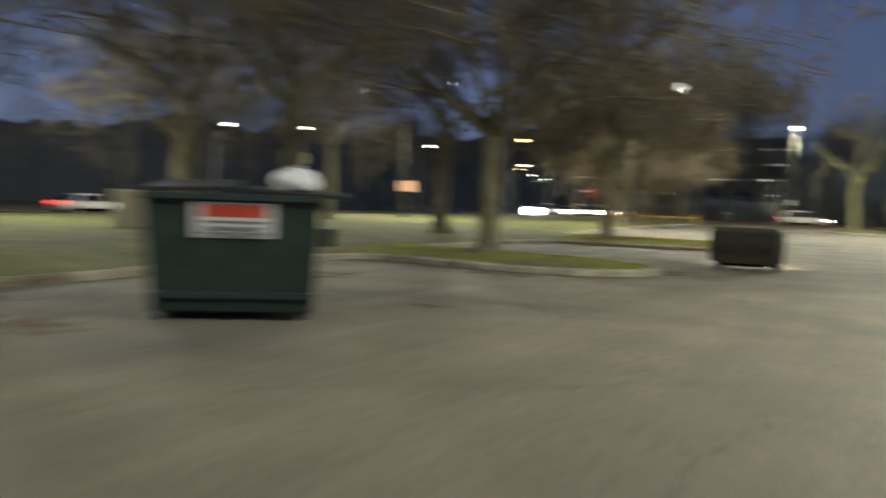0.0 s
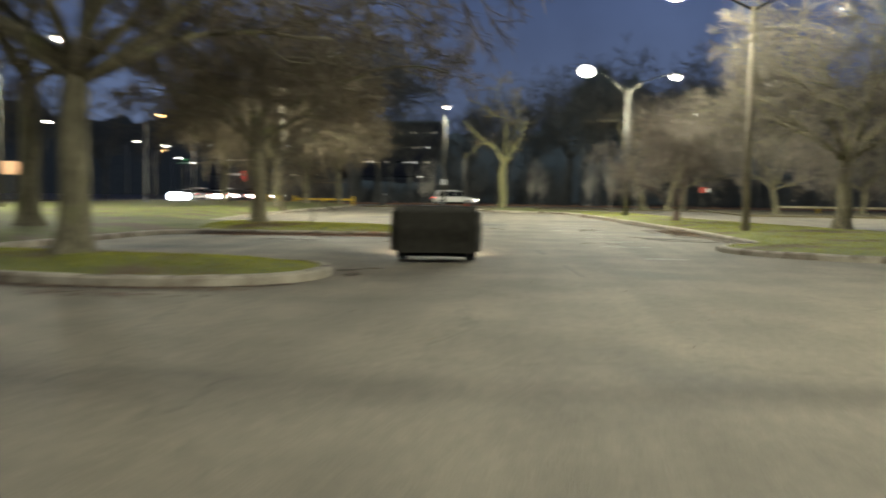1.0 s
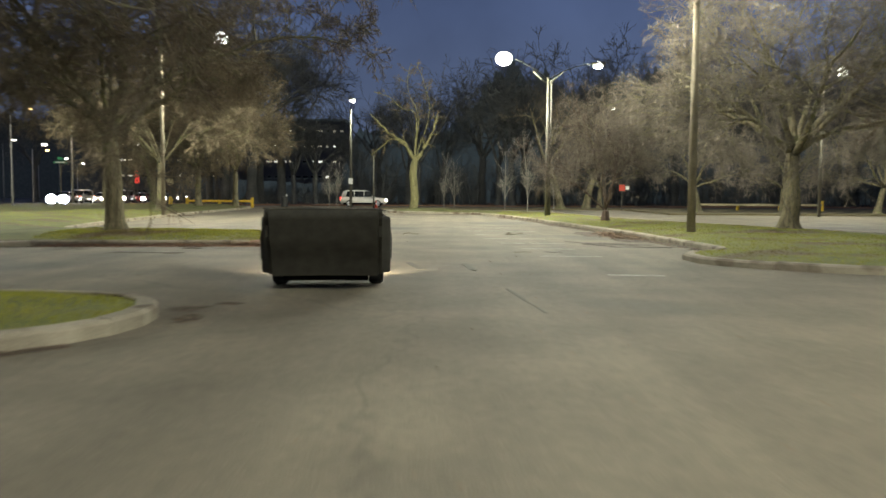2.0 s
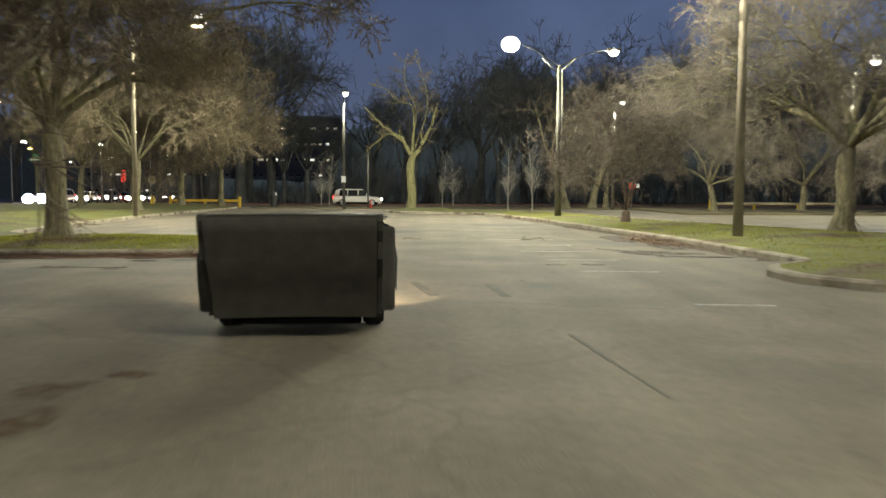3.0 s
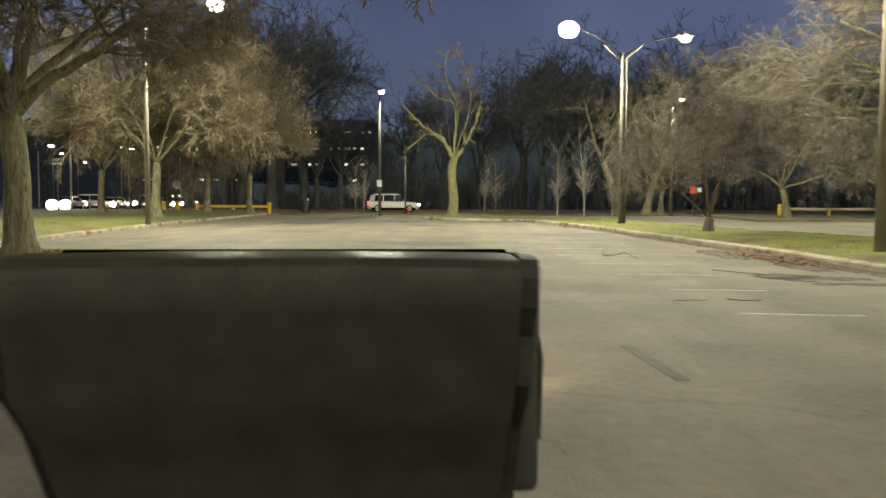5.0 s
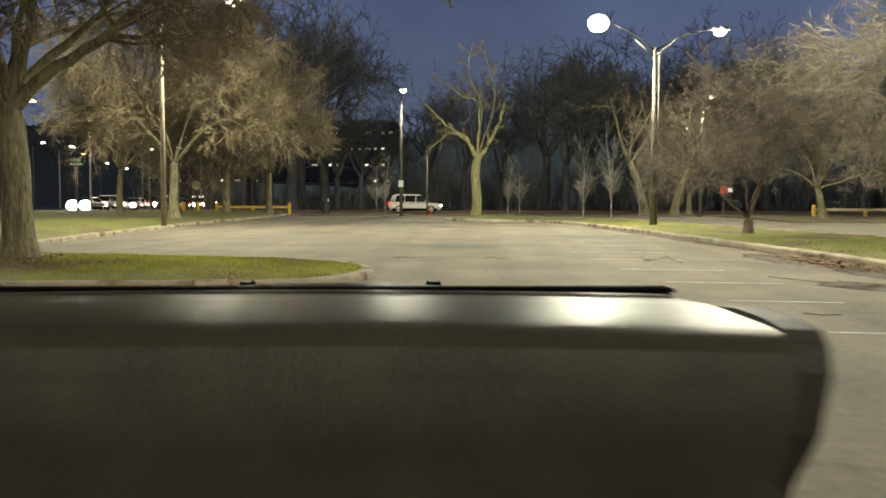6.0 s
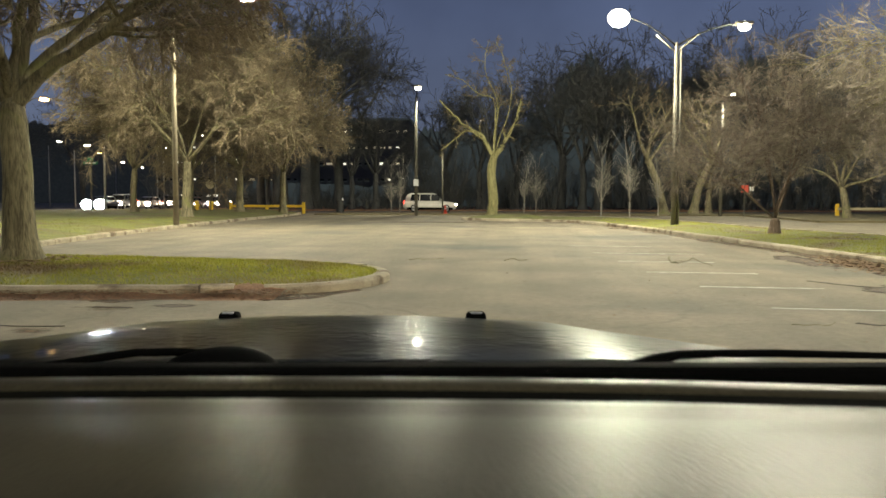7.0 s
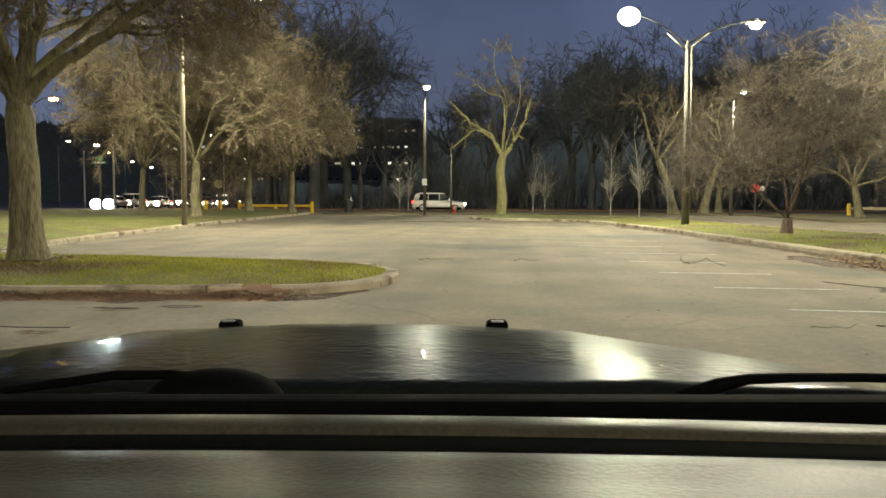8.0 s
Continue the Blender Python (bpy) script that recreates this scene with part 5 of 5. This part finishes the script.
for k, (cx, cy, rx, ry) in enumerate(((4.9, 37.8, 0.50, 1.5), (4.05, 31.9, 0.55, 0.50), (5.35, 34.0, 0.45, 1.0), (4.6, 31.3, 0.8, 0.40), (5.0, 30.35, 0.75, 0.22), (-6.4, 64.4, 2.0, 0.9), (-6.4, 28.9, 0.35, 0.12))):
    flat_patch("damp_patch", blob(cx, cy, rx * 1.25, ry * 1.25, k * 3.1), DAMP, "dark damp silt stain on the asphalt", "stain", 0.005, "stains", "structure")
for k, (cx, cy, rx, ry) in enumerate(((-8.3, 27.0, 0.9, 0.5), (-7.2, 28.6, 0.8, 0.3), (-10.2, 28.3, 0.9, 0.5), (5.4, 35.8, 0.6, 1.8), (-7.1, 26.75, 0.7, 0.25), (-8.0, 6.6, 2.4, 1.0), (-4.6, 6.9, 0.9, 0.4), (-9.6, 2.5, 0.8, 2.0), (-6.5, 13.0, 2.6, 0.5), (-7.4, 1.9, 2.2, 1.1), (-9.0, 9.5, 1.6, 2.2), (-3.75, 17.2, 0.65, 0.45), (-3.35, 17.8, 0.45, 0.22), (-3.5, 16.5, 0.3, 0.5))):
    flat_patch("leaf_mould", blob(cx, cy, rx, ry, k * 5.3), MOULD, "reddish leaf mould scattered on the asphalt", "soil", 0.008, "silt", "structure")


def soil_spill():
    """Soil that runs from the lawn through the broken kerb."""
    v, f = [], []
    for j in range(15):
        for i in range(17):
            x, t = -6.4 + 1.1 * i / 16, j / 14
            y = 31.1 - 1.55 * t + 0.12 * (x + 6.0)
            side = 1 - min(1.0, abs(x + 5.86) / 0.55) ** 2
            down = min(1.0, max(0.0, (t - 0.52) / 0.48))
            z = 0.130 * (1 - down) ** 1.5 * (0.75 + 0.25 * side) + 0.02 * side * (1 - t) + 0.025 * noise.noise((x * 7, y * 7, 0)) * (1 - t) + 0.006 * side - 0.003
            v.append((x, y, z))
    for j in range(14):
        for i in range(16):
            f.append((j * 17 + i, (j + 1) * 17 + i, (j + 1) * 17 + i + 1, j * 17 + i + 1))
    tagged(mesh_object("soil_spill", v, f, DIRT, smooth=True), "reddish bare soil spilling through the broken kerb", "soil", kind="structure")


soil_spill()
for k, (pts, w) in enumerate((((( -2.1, 24.2), (-2.05, 22.3)), 0.10), (((-1.36, 24.6), (-1.05, 22.9)), 0.07), (((-0.2, 24.3), (-0.05, 22.8)), 0.06), (((0.33, 19.7), (0.47, 18.3)), 0.022), (((0.47, 18.3), (0.60, 17.1)), 0.014))):
    (x0, y0), (x1, y1) = pts
    flat_patch("crack_seal", [(x0 - w, y0), (x0 + w, y0), (x1 + w, y1), (x1 - w, y1)], SEAL, "dark sealed crack in the asphalt", "crack", 0.004, "cracks", "structure")


def ragged_crack(points, width, seed):
    """A broken edge in the asphalt: a dark band with jagged sides."""
    line = smooth_line(points, 0.12)
    up = [(p.x, p.y) for p in offset_line(line, width)]
    up = [(x + 0.05 * noise.noise((x * 6, y * 6, seed)), y + width * 1.3 * noise.noise((x * 5, y * 5, seed))) for x, y in up]
    dn = [(p.x, p.y + width * 0.9 * noise.noise((p.x * 7, p.y * 7, seed + 4))) for p in offset_line(line, -width)]
    flat_patch("crack", dn + up[::-1], BROKEN, "dark jagged break in the worn asphalt", "crack", 0.007, "cracks", "structure")


for k, (pts, w) in enumerate(((((3.2, 33.2), (3.6, 32.5), (4.1, 32.1), (4.8, 31.9)), 0.035), (((3.5, 31.7), (3.9, 31.0), (4.3, 30.75)), 0.03), (((4.4, 30.45), (4.9, 30.25), (5.7, 30.05)), 0.04),
                              (((1.95, 28.15), (2.1, 28.0), (2.35, 28.05)), 0.035), (((-7.4, 28.75), (-6.9, 28.7)), 0.05), (((6.0, 27.3), (6.6, 27.0), (7.4, 26.9)), 0.03),
                              (((-8.2, 27.2), (-7.4, 27.1), (-6.9, 27.15)), 0.018))):
    ragged_crack(pts, w, k * 2.7)


def soil_band(line, side, width, y0, y1, x1, seed):
    """Silt washed against the foot of a kerb."""
    pts = [p for p in line if y0 < p.y < y1 and p.x < x1]
    out = offset_line(pts, side * width)
    up = [(p.x, p.y) for p in offset_line(pts, -side * 0.02)]
    dn = []
    for k, (p, q) in enumerate(zip(pts, out)):
        t = 0.55 + 0.75 * noise.noise((k * 0.45, seed, 2.0))
        c = p.lerp(q, max(0.12, t))
        dn.append((c.x, c.y))
    flat_patch("silt_band", up + dn[::-1], SILT, "brown silt and leaf crumbs along the kerb", "soil", 0.006, "silt", "structure")


def front(line, xa, xb, ya, yb):
    return [p for p in line if xa < p.x < xb and ya < p.y < yb]


def soil_bank(pts, width, height, seed):
    """Soil and leaf crumbs heaped against a kerb."""
    cols = 7
    rows = [offset_line(pts, -width * c / (cols - 1) + 0.02) for c in range(cols)]
    v, f = [], []
    for k in range(len(pts)):
        ends = min(1.0, min(k, len(pts) - 1 - k) / 3)
        for c in range(cols):
            p, t = rows[c][k], c / (cols - 1)
            z = height * (1 - t) ** 1.4 * ends * (0.75 + 0.6 * noise.noise((p.x * 2.2, p.y * 2.2, seed))) + 0.012 * noise.noise((p.x * 9, p.y * 9, seed)) * (1 - t)
            v.append((p.x, p.y + 0.05 * noise.noise((p.x * 3, seed, 1)) * t, max(z, 0.0) + 0.006 - 0.016 * t))
    for k in range(len(pts) - 1):
        for c in range(cols - 1):
            f.append((k * cols + c, k * cols + c + 1, (k + 1) * cols + c + 1, (k + 1) * cols + c))
    tagged(mesh_object("soil_bank", v, f, DIRT, smooth=True), "reddish soil and leaf crumbs heaped along the kerb", "soil", kind="structure")


soil_bank(front(WEST, -12, -5.5, 29.0, 31.2), 0.55, 0.085, 2.0)
soil_band(front(WEST, -12, -4.2, 29.0, 31.2), -1, 0.75, 28, 32, 0, 1.0)
soil_band(front(WEST, -11.5, -4.0, 13.5, 15.2), -1, 0.35, 13, 16, 0, 5.0)
soil_band(front(EAST, 2.5, 7, 29, 60), 1, 0.85, 28, 60, 9, 9.0)


def stick(x, y, yaw, length, r, seed, label="fallen bent twig on the asphalt"):
    rnd = random.Random(seed)
    ob = thing("stick", pose(x, y, slope(y), 0, 0, yaw), label, "stick", "fallen twigs")
    d, p, pts = Vector((1, 0, 0)), Vector((0, 0, r)), []
    for k in range(9):
        pts.append(p.copy())
        d = (d + Vector((0, rnd.gauss(0, 0.55), 0))).normalized()
        d.x = max(d.x, 0.3)
        p = p + d * length / 8
        p.z = r + abs(rnd.gauss(0, 0.02))
    v, f = pipe(pts, [r * (1 - 0.07 * k) for k in range(9)], 6)
    mesh_object("stem", v, f, BARK, ob)
    for k in (2, 4, 6):
        q = pts[k]
        v, f = pipe([q, q + Vector((0.10, rnd.choice((-1, 1)) * 0.10, 0.02)) * length * 0.6, q + Vector((0.22, rnd.choice((-1, 1)) * 0.14, 0.0)) * length * 0.6], [r * 0.6, r * 0.4, r * 0.25], 5)
        mesh_object("side_twig", v, f, BARK, ob)




def bent_stick(points, r):
    ob = thing("stick", pose(points[0][0], points[0][1], slope(points[0][1])), "long zigzag fallen branch on the asphalt", "stick", "fallen twigs")
    line = [Vector((x - points[0][0], y - points[0][1], r + 0.02 * (k % 2))) for k, (x, y) in enumerate(points)]
    v, f = pipe(line, [r * (1 - 0.08 * k) for k in range(len(line))], 7)
    mesh_object("stem", v, f, BARK, ob)
    v, f = pipe([line[2], line[2] + Vector((0.25, 0.1, 0.03))], [r * 0.6, r * 0.3], 5)
    mesh_object("side_twig", v, f, BARK, ob)


bent_stick([(1.94, 38.9), (1.72, 37.9), (1.6, 36.95), (1.66, 36.5), (2.0, 37.3), (2.33, 38.1), (2.28, 37.0), (2.2, 35.8)], 0.015)
stick(1.15, 27.95, -35, 0.5, 0.006, 4)
stick(-2.1, 37.3, 5, 0.7, 0.010, 5)
stick(-4.3, 37.4, -8, 0.9, 0.009, 9)
stick(-4.75, 26.6, -38, 0.55, 0.012, 14)


def litter():
    """Leaves along the kerbs and on the grass, bits on the asphalt."""
    rnd = random.Random(31)
    verts, faces = [], []
    edge_w = np.array([(p.x, p.y) for p in WEST])
    edge_e = np.array([(p.x, p.y) for p in EAST + BACK])

    def leaf(x, y, z, s):
        a, t = rnd.uniform(0, 6.28), rnd.uniform(-0.5, 0.5)
        c, d = math.cos(a) * s, math.sin(a) * s
        b = len(verts)
        verts.extend([(x - c, y - d, z), (x + d * 0.6, y - c * 0.6, z + s * 0.35 * (0.5 + t)), (x + c, y + d, z + s * 0.2), (x - d * 0.6, y + c * 0.6, z + s * 0.45 * (0.5 - t))])
        faces.append((b, b + 1, b + 2, b + 3))

    for k in range(1500):
        x, y = min(rnd.gauss(5.60, 0.33), 6.1), rnd.gauss(36.3, 1.1)
        leaf(x, y, slope(y) + 0.008 + rnd.random() * 0.05, rnd.uniform(0.03, 0.07))
    for k in range(260):
        x, y = rnd.gauss(-6.0, 0.3), rnd.gauss(30.0, 0.14)
        leaf(x, y, 0.03 + rnd.random() * 0.05, rnd.uniform(0.02, 0.05))
    for k in range(1500):
        x = rnd.uniform(-11.5, -5.0)
        d = abs(rnd.gauss(0, 0.22))
        leaf(x, 29.42 + (x + 11.5) * 0.115 - d, 0.012 + max(0.0, 0.085 - 0.22 * d), rnd.uniform(0.02, 0.045))
    for k in range(500):
        a, d = rnd.uniform(0, 6.28), 0.3 + abs(rnd.gauss(0, 0.45))
        x, y = -10.55 + d * math.cos(a), 32.4 + d * math.sin(a)
        leaf(x, y, lawn_height(x, y, edge_w) + 0.03, rnd.uniform(0.03, 0.06))
    for k in range(400):
        x = rnd.uniform(-11, -4.4)
        leaf(x, 13.85 - abs(rnd.gauss(0, 0.12)), 0.008, rnd.uniform(0.02, 0.045))
    for k in range(600):
        x, y = rnd.uniform(-11, -4.6), rnd.uniform(30.6, 35)
        leaf(x, y, lawn_height(x, y, edge_w) + 0.02, rnd.uniform(0.02, 0.05))
    for k in range(500):
        x, y = rnd.uniform(6.6, 12), rnd.uniform(29, 55)
        leaf(x, y, lawn_height(x, y, edge_e) + 0.02, rnd.uniform(0.02, 0.05))
    for k in range(800):
        x, y = rnd.uniform(-10, 5), rnd.uniform(10, 50)
        leaf(x, y, slope(y) + 0.004, rnd.uniform(0.008, 0.032))
    tagged(mesh_object("leaf_litter", verts, faces, LEAF), "scattered brown fallen leaves along kerbs and grass", "leaves", kind="stuff")


litter()


def grass_blades():
    rnd = random.Random(41)
    verts, faces = [], []
    edge_w = np.array([(p.x, p.y) for p in WEST if p.y < 60])
    edge_e = np.array([(p.x, p.y) for p in EAST + BACK])
    areas = ((-12.0, -4.0, 30.0, 35.6, 34000, west_poly, edge_w), (-12.0, -3.9, 13.9, 18.4, 16000, west_poly, edge_w), (5.0, 14.0, 22.5, 46.0, 30000, east_poly, edge_e), (3.0, 13.0, 46.0, 66.0, 14000, east_poly, edge_e),
             (-24.0, -12.0, 36.0, 60.0, 9000, west_poly, edge_w))
    for x0, x1, y0, y1, count, poly, edge in areas:
        for k in range(count):
            x, y = rnd.uniform(x0, x1), rnd.uniform(y0, y1)
            if not inside(x, y, poly):
                continue
            z = lawn_height(x, y, edge)
            h, a, w = rnd.uniform(0.02, 0.06), rnd.uniform(0, 6.28), rnd.uniform(0.006, 0.012)
            c, d = math.cos(a) * w, math.sin(a) * w
            b = len(verts)
            lx, ly = rnd.gauss(0, 0.025), rnd.gauss(0, 0.025)
            verts.extend([(x - c, y - d, z - 0.01), (x + c, y + d, z - 0.01), (x + lx, y + ly, z + h)])
            faces.append((b, b + 1, b + 2))
    tagged(mesh_object("grass_blades", verts, faces, BLADE), "short winter grass blades, green and straw-coloured", "grass", kind="stuff")


grass_blades()


# ---- things by the road ----
def beam_barrier(a, b, label, colour, posts=3):
    (x0, y0), (x1, y1) = a, b
    L = math.hypot(x1 - x0, y1 - y0)
    ob = thing("beam_barrier", pose(x0, y0, slope(y0), 0, 0, math.degrees(math.atan2(y1 - y0, x1 - x0))), label, "barrier")
    part("beam", box((L, 0.16, 0.20), (L / 2, 0, 0.60), 0.03), colour, ob)
    for k in range(posts):
        x = L * k / (posts - 1)
        part("post", box((0.22, 0.24, 1.0 if k in (0, posts - 1) else 0.7), (x, 0.05, 0.45 if k in (0, posts - 1) else 0.3), 0.03), YELLOW, ob, "yellow post")


beam_barrier((-25.4, 86.5), (-18.9, 85.6), "long yellow painted beam barrier at the lot's entrance", YELLOW)
beam_barrier((21.2, 78.2), (31.5, 77.0), "weathered beam barrier with yellow posts", BEIGE, 4)


def bollard(x, y):
    ob = thing("bollard", pose(x, y, lawn_ground(x, y)), "yellow hydrant bollard in the lawn", "bollard", "yellow bollards")
    part("shaft", rod((0, 0, -0.05), (0, 0, 0.62), 0.17, 0.16, 14), YELLOW, ob, smooth=True)
    bm = bmesh.new()
    bmesh.ops.create_uvsphere(bm, u_segments=14, v_segments=8, radius=0.17)
    bmesh.ops.translate(bm, vec=(0, 0, 0.62), verts=bm.verts)
    part("cap", bm, YELLOW, ob, smooth=True)
    for a in (0, 90):
        part("outlet", rod((0, 0, 0.42), (0.24 * math.cos(radians(a)), 0.24 * math.sin(radians(a)), 0.42), 0.06, 0.06, 10), YELLOW, ob)


def lawn_ground(x, y):
    return slope(y) + 0.28


bollard(-27.0, 83.0)
bollard(-25.9, 83.2)


def cone(x, y, z):
    ob = thing("traffic_cone", pose(x, y, z), "small orange-red traffic cone beside the lamp post", "traffic cone")
    part("base", box((0.36, 0.36, 0.04), (0, 0, 0.02), 0.01), RED, ob)
    part("body", rod((0, 0, 0.04), (0, 0, 0.70), 0.14, 0.03, 16), RED, ob, smooth=True)
    part("band", rod((0, 0, 0.36), (0, 0, 0.50), 0.088, 0.062, 16), WHITE, ob, "white reflective band")


cone(-6.9, 83.5, slope(83.5) + 0.07)


def waste_bin(x, y):
    ob = thing("litter_bin", pose(x, y, slope(y) + 0.07), "dark round litter bin by the road", "litter bin")
    part("drum", rod((0, 0, 0), (0, 0, 0.95), 0.32, 0.34, 18), LID, ob)
    part("rim", rod((0, 0, 0.95), (0, 0, 1.02), 0.37, 0.37, 18), LID, ob)


waste_bin(-15.9, 86.0)


def sign_post(x, y, z, height, board, label, colour, round_board=False, yaw=0.0, pole_r=0.035):
    ob = thing("sign_post", pose(x, y, z, 0, 0, yaw), label, "sign")
    part("pole", rod((0, 0, -0.2), (0, 0, height + board[1] / 2), pole_r, pole_r, 10), STEEL, ob)
    if round_board:
        bm = bmesh.new()
        bmesh.ops.create_cone(bm, cap_ends=True, segments=8, radius1=board[0] / 2, radius2=board[0] / 2, depth=0.012, matrix=Matrix.Translation((0, -0.05, height)) @ pose(0, 0, 0, 90, 0, 0) @ pose(0, 0, 0, 0, 0, 22.5))
        part("sign_board", bm, colour, ob)
    else:
        part("sign_board", box((board[0], 0.015, board[1]), (0, -0.05, height), 0.004), colour, ob)
    return ob


sign_post(-25.3, 81.5, lawn_ground(0, 81.5), 2.1, (0.75, 0.75), "octagonal sign seen from behind on a steel post", BEIGE, True)
sign_post(-38.0, 58.0, lawn_ground(0, 58), 2.6, (1.5, 0.95), "pale orange board on a post by the west road", SIGN_ORANGE, yaw=35)
sign_post(-37.5, 42.5, lawn_ground(0, 42), 4.2, (1.3, 0.8), "brown board high on a post by the west road", BEIGE, yaw=40)
sign_post(-15.9, 87.2, slope(87) + 0.07, 1.0, (0.12, 0.5), "short white marker post by the litter bin", WHITE)
street = sign_post(-36.6, 84.5, lawn_ground(0, 84), 3.9, (1.3, 0.24), "green street name signs on a tall post at the crossing", SIGN_GREEN, pole_r=0.07)
part("second_board", box((0.016, 1.1, 0.24), (0, 0, 4.25), 0.004), SIGN_GREEN, street)
part("name_bar", box((0.9, 0.02, 0.09), (0, -0.055, 3.9), 0), WHITE, street, "white print bar")
plate = sign_post(14.6, 77.5, slope(77) + 0.1, 1.9, (0.5, 0.5), "red and white sign behind the small tree", SIGN_RED)
part("white_plate", box((0.3, 0.02, 0.3), (0.45, -0.05, 1.9), 0.004), WHITE, plate)


def street_lamp(x, y, height, arm, label, lens, size=1.0):
    ob = thing("street_lamp", pose(x, y, slope(y)), label, "street lamp", "street lamps")
    part("pole", rod((0, 0, -0.1), (0, 0, height - 0.6), 0.10, 0.06, 10), PALE_STEEL, ob, smooth=True)
    pts = [Vector((0, 0, height - 0.65)), Vector((arm * 0.1, 0, height - 0.25)), Vector((arm * 0.45, 0, height)), Vector((arm, 0, height + 0.05))]
    v, f = pipe(pts, [0.06, 0.05, 0.04, 0.04], 8)
    mesh_object("arm", v, f, STEEL, ob, "", True)
    head = part("lamp_head", box((0.6, 0.28, 0.14), (arm, 0, height + 0.05), 0.05), STEEL, ob)
    part("lens", box((0.42 * size, 0.24 * size, 0.16 * size), (arm, 0, height - 0.05), 0.05), lens, head, "glowing lens")
    return ob


for px, py, ph, arm, lens in ((-36.2, 86.0, 9.6, 1.6, LENS_SMALL), (-34.6, 72.0, 8.0, 1.4, LENS_AMBER), (-39.6, 106.0, 8.4, -1.6, LENS_SMALL), (-39.6, 122.0, 9.4, -1.6, LENS_SMALL), (-53.0, 112.0, 7.5, 1.6, LENS_SMALL),
                              (-53.0, 135.0, 8.6, 1.6, LENS_SMALL), (-39.6, 150.0, 8.8, -1.6, LENS_SMALL), (-53.0, 165.0, 8.5, 1.6, LENS_SMALL), (-53.0, 60.0, 8.5, 1.6, LENS_SMALL), (-53.0, 49.5, 7.9, 1.6, LENS_SMALL), (-53.0, 84.0, 8.4, 1.6, LENS_SMALL),
                              (-72.5, 153.0, 9.0, 1.6, LENS_AMBER), (-83.6, 184.5, 9.0, 1.6, LENS_SMALL), (-92.0, 212.0, 9.0, 1.6, LENS_SMALL), (-93.6, 261.0, 9.0, 1.6, LENS_SMALL), (-64.1, 125.7, 9.0, 1.6, LENS_SMALL)):
    lit_lamp = street_lamp(px, py, ph, arm, "tall street lamp with a curved arm, lit", lens, 1.3)
    if py in (86.0, 106.0, 60.0):
        glowing = bpy.data.lights.new("street_light", "SPOT")
        glowing.energy, glowing.color, glowing.shadow_soft_size, glowing.spot_size, glowing.spot_blend = 3500.0, (1.0, 0.80, 0.52), 0.12, radians(150), 0.4
        glowing_ob = new("street_light", glowing)
        glowing_ob.parent = lit_lamp
        glowing_ob.location = (arm, 0, ph - 0.3)


# ---- far building ----
def building(x0, x1, y, depth, storeys, label, seed, lit):
    rnd = random.Random(seed)
    ob = thing("apartment_building", pose(x0, y, slope(y)), label, "building")
    L, H, fl = x1 - x0, storeys * 3.3 + 1.0, 3.3
    part("wall", box((L, depth, H), (L / 2, depth / 2, H / 2), 0.05), BRICKWORK, ob)
    # roof and sills carry the same emission that paints the far haze
    part("roof", box((L + 0.6, depth + 0.6, 0.4), (L / 2, depth / 2, H + 0.15), 0.05), FAR_GLOW, ob)
    n = int(L / 1.5)
    for s in range(storeys):
        on = rnd.random() < 0.7
        for k in range(n):
            r = rnd.random()
            material = WINDOW_LIT if r < lit * (1.6 if on else 0.4) else (WINDOW_DIM if r < lit * 3 else CAR_GLASS)
            x, z = (k + 0.5) * L / n, 2.0 + s * fl
            w = part("window", box((1.0 * rnd.uniform(0.5, 1.2), 0.08, 0.40), (x, -0.01, z), 0), material, ob)
            part("sill", box((1.0, 0.2, 0.1), (x, -0.08, z - 0.34), 0), FAR_GLOW, w)


building(-74.0, -44.0, 182.0, 16, 5, "dark apartment block with scattered lit windows beyond the trees", 9, 0.12)
building(-41.0, -22.0, 186.0, 14, 5, "dark office block with rows of lit windows beyond the trees", 4, 0.15)


def slim_pole(x, y, h):
    ob = thing("slim_pole", pose(x, y, slope(y) + 0.05), "slim grey steel pole beside the traffic cone", "pole")
    part("shaft", rod((0, 0, -0.1), (0, 0, h), 0.07, 0.05, 10), STEEL, ob, smooth=True)
    part("cap", rod((0, 0, h), (0, 0, h + 0.12), 0.08, 0.05, 10), STEEL, ob)


slim_pole(-7.1, 83.2, 4.7)


def red_sign(x, y, z):
    ob = thing("lit_sign", pose(x, y, 0.4), "tall red lit sign beyond the crossing", "sign")
    part("mast", rod((0, 0, -0.4), (0, 0, z), 0.12, 0.1, 8), STEEL, ob)
    part("sign_face", box((0.7, 0.25, 2.0), (0, -0.1, z), 0.05), SIGNAL_RED, ob, "glowing red panel")
    for k in range(3):
        part("print_bar", box((0.5, 0.02, 0.30), (0, -0.24, z - 0.6 + 0.6 * k), 0), SIGN_RED, ob, "darker unreadable print")


red_sign(-53.9, 150.0, 4.2)
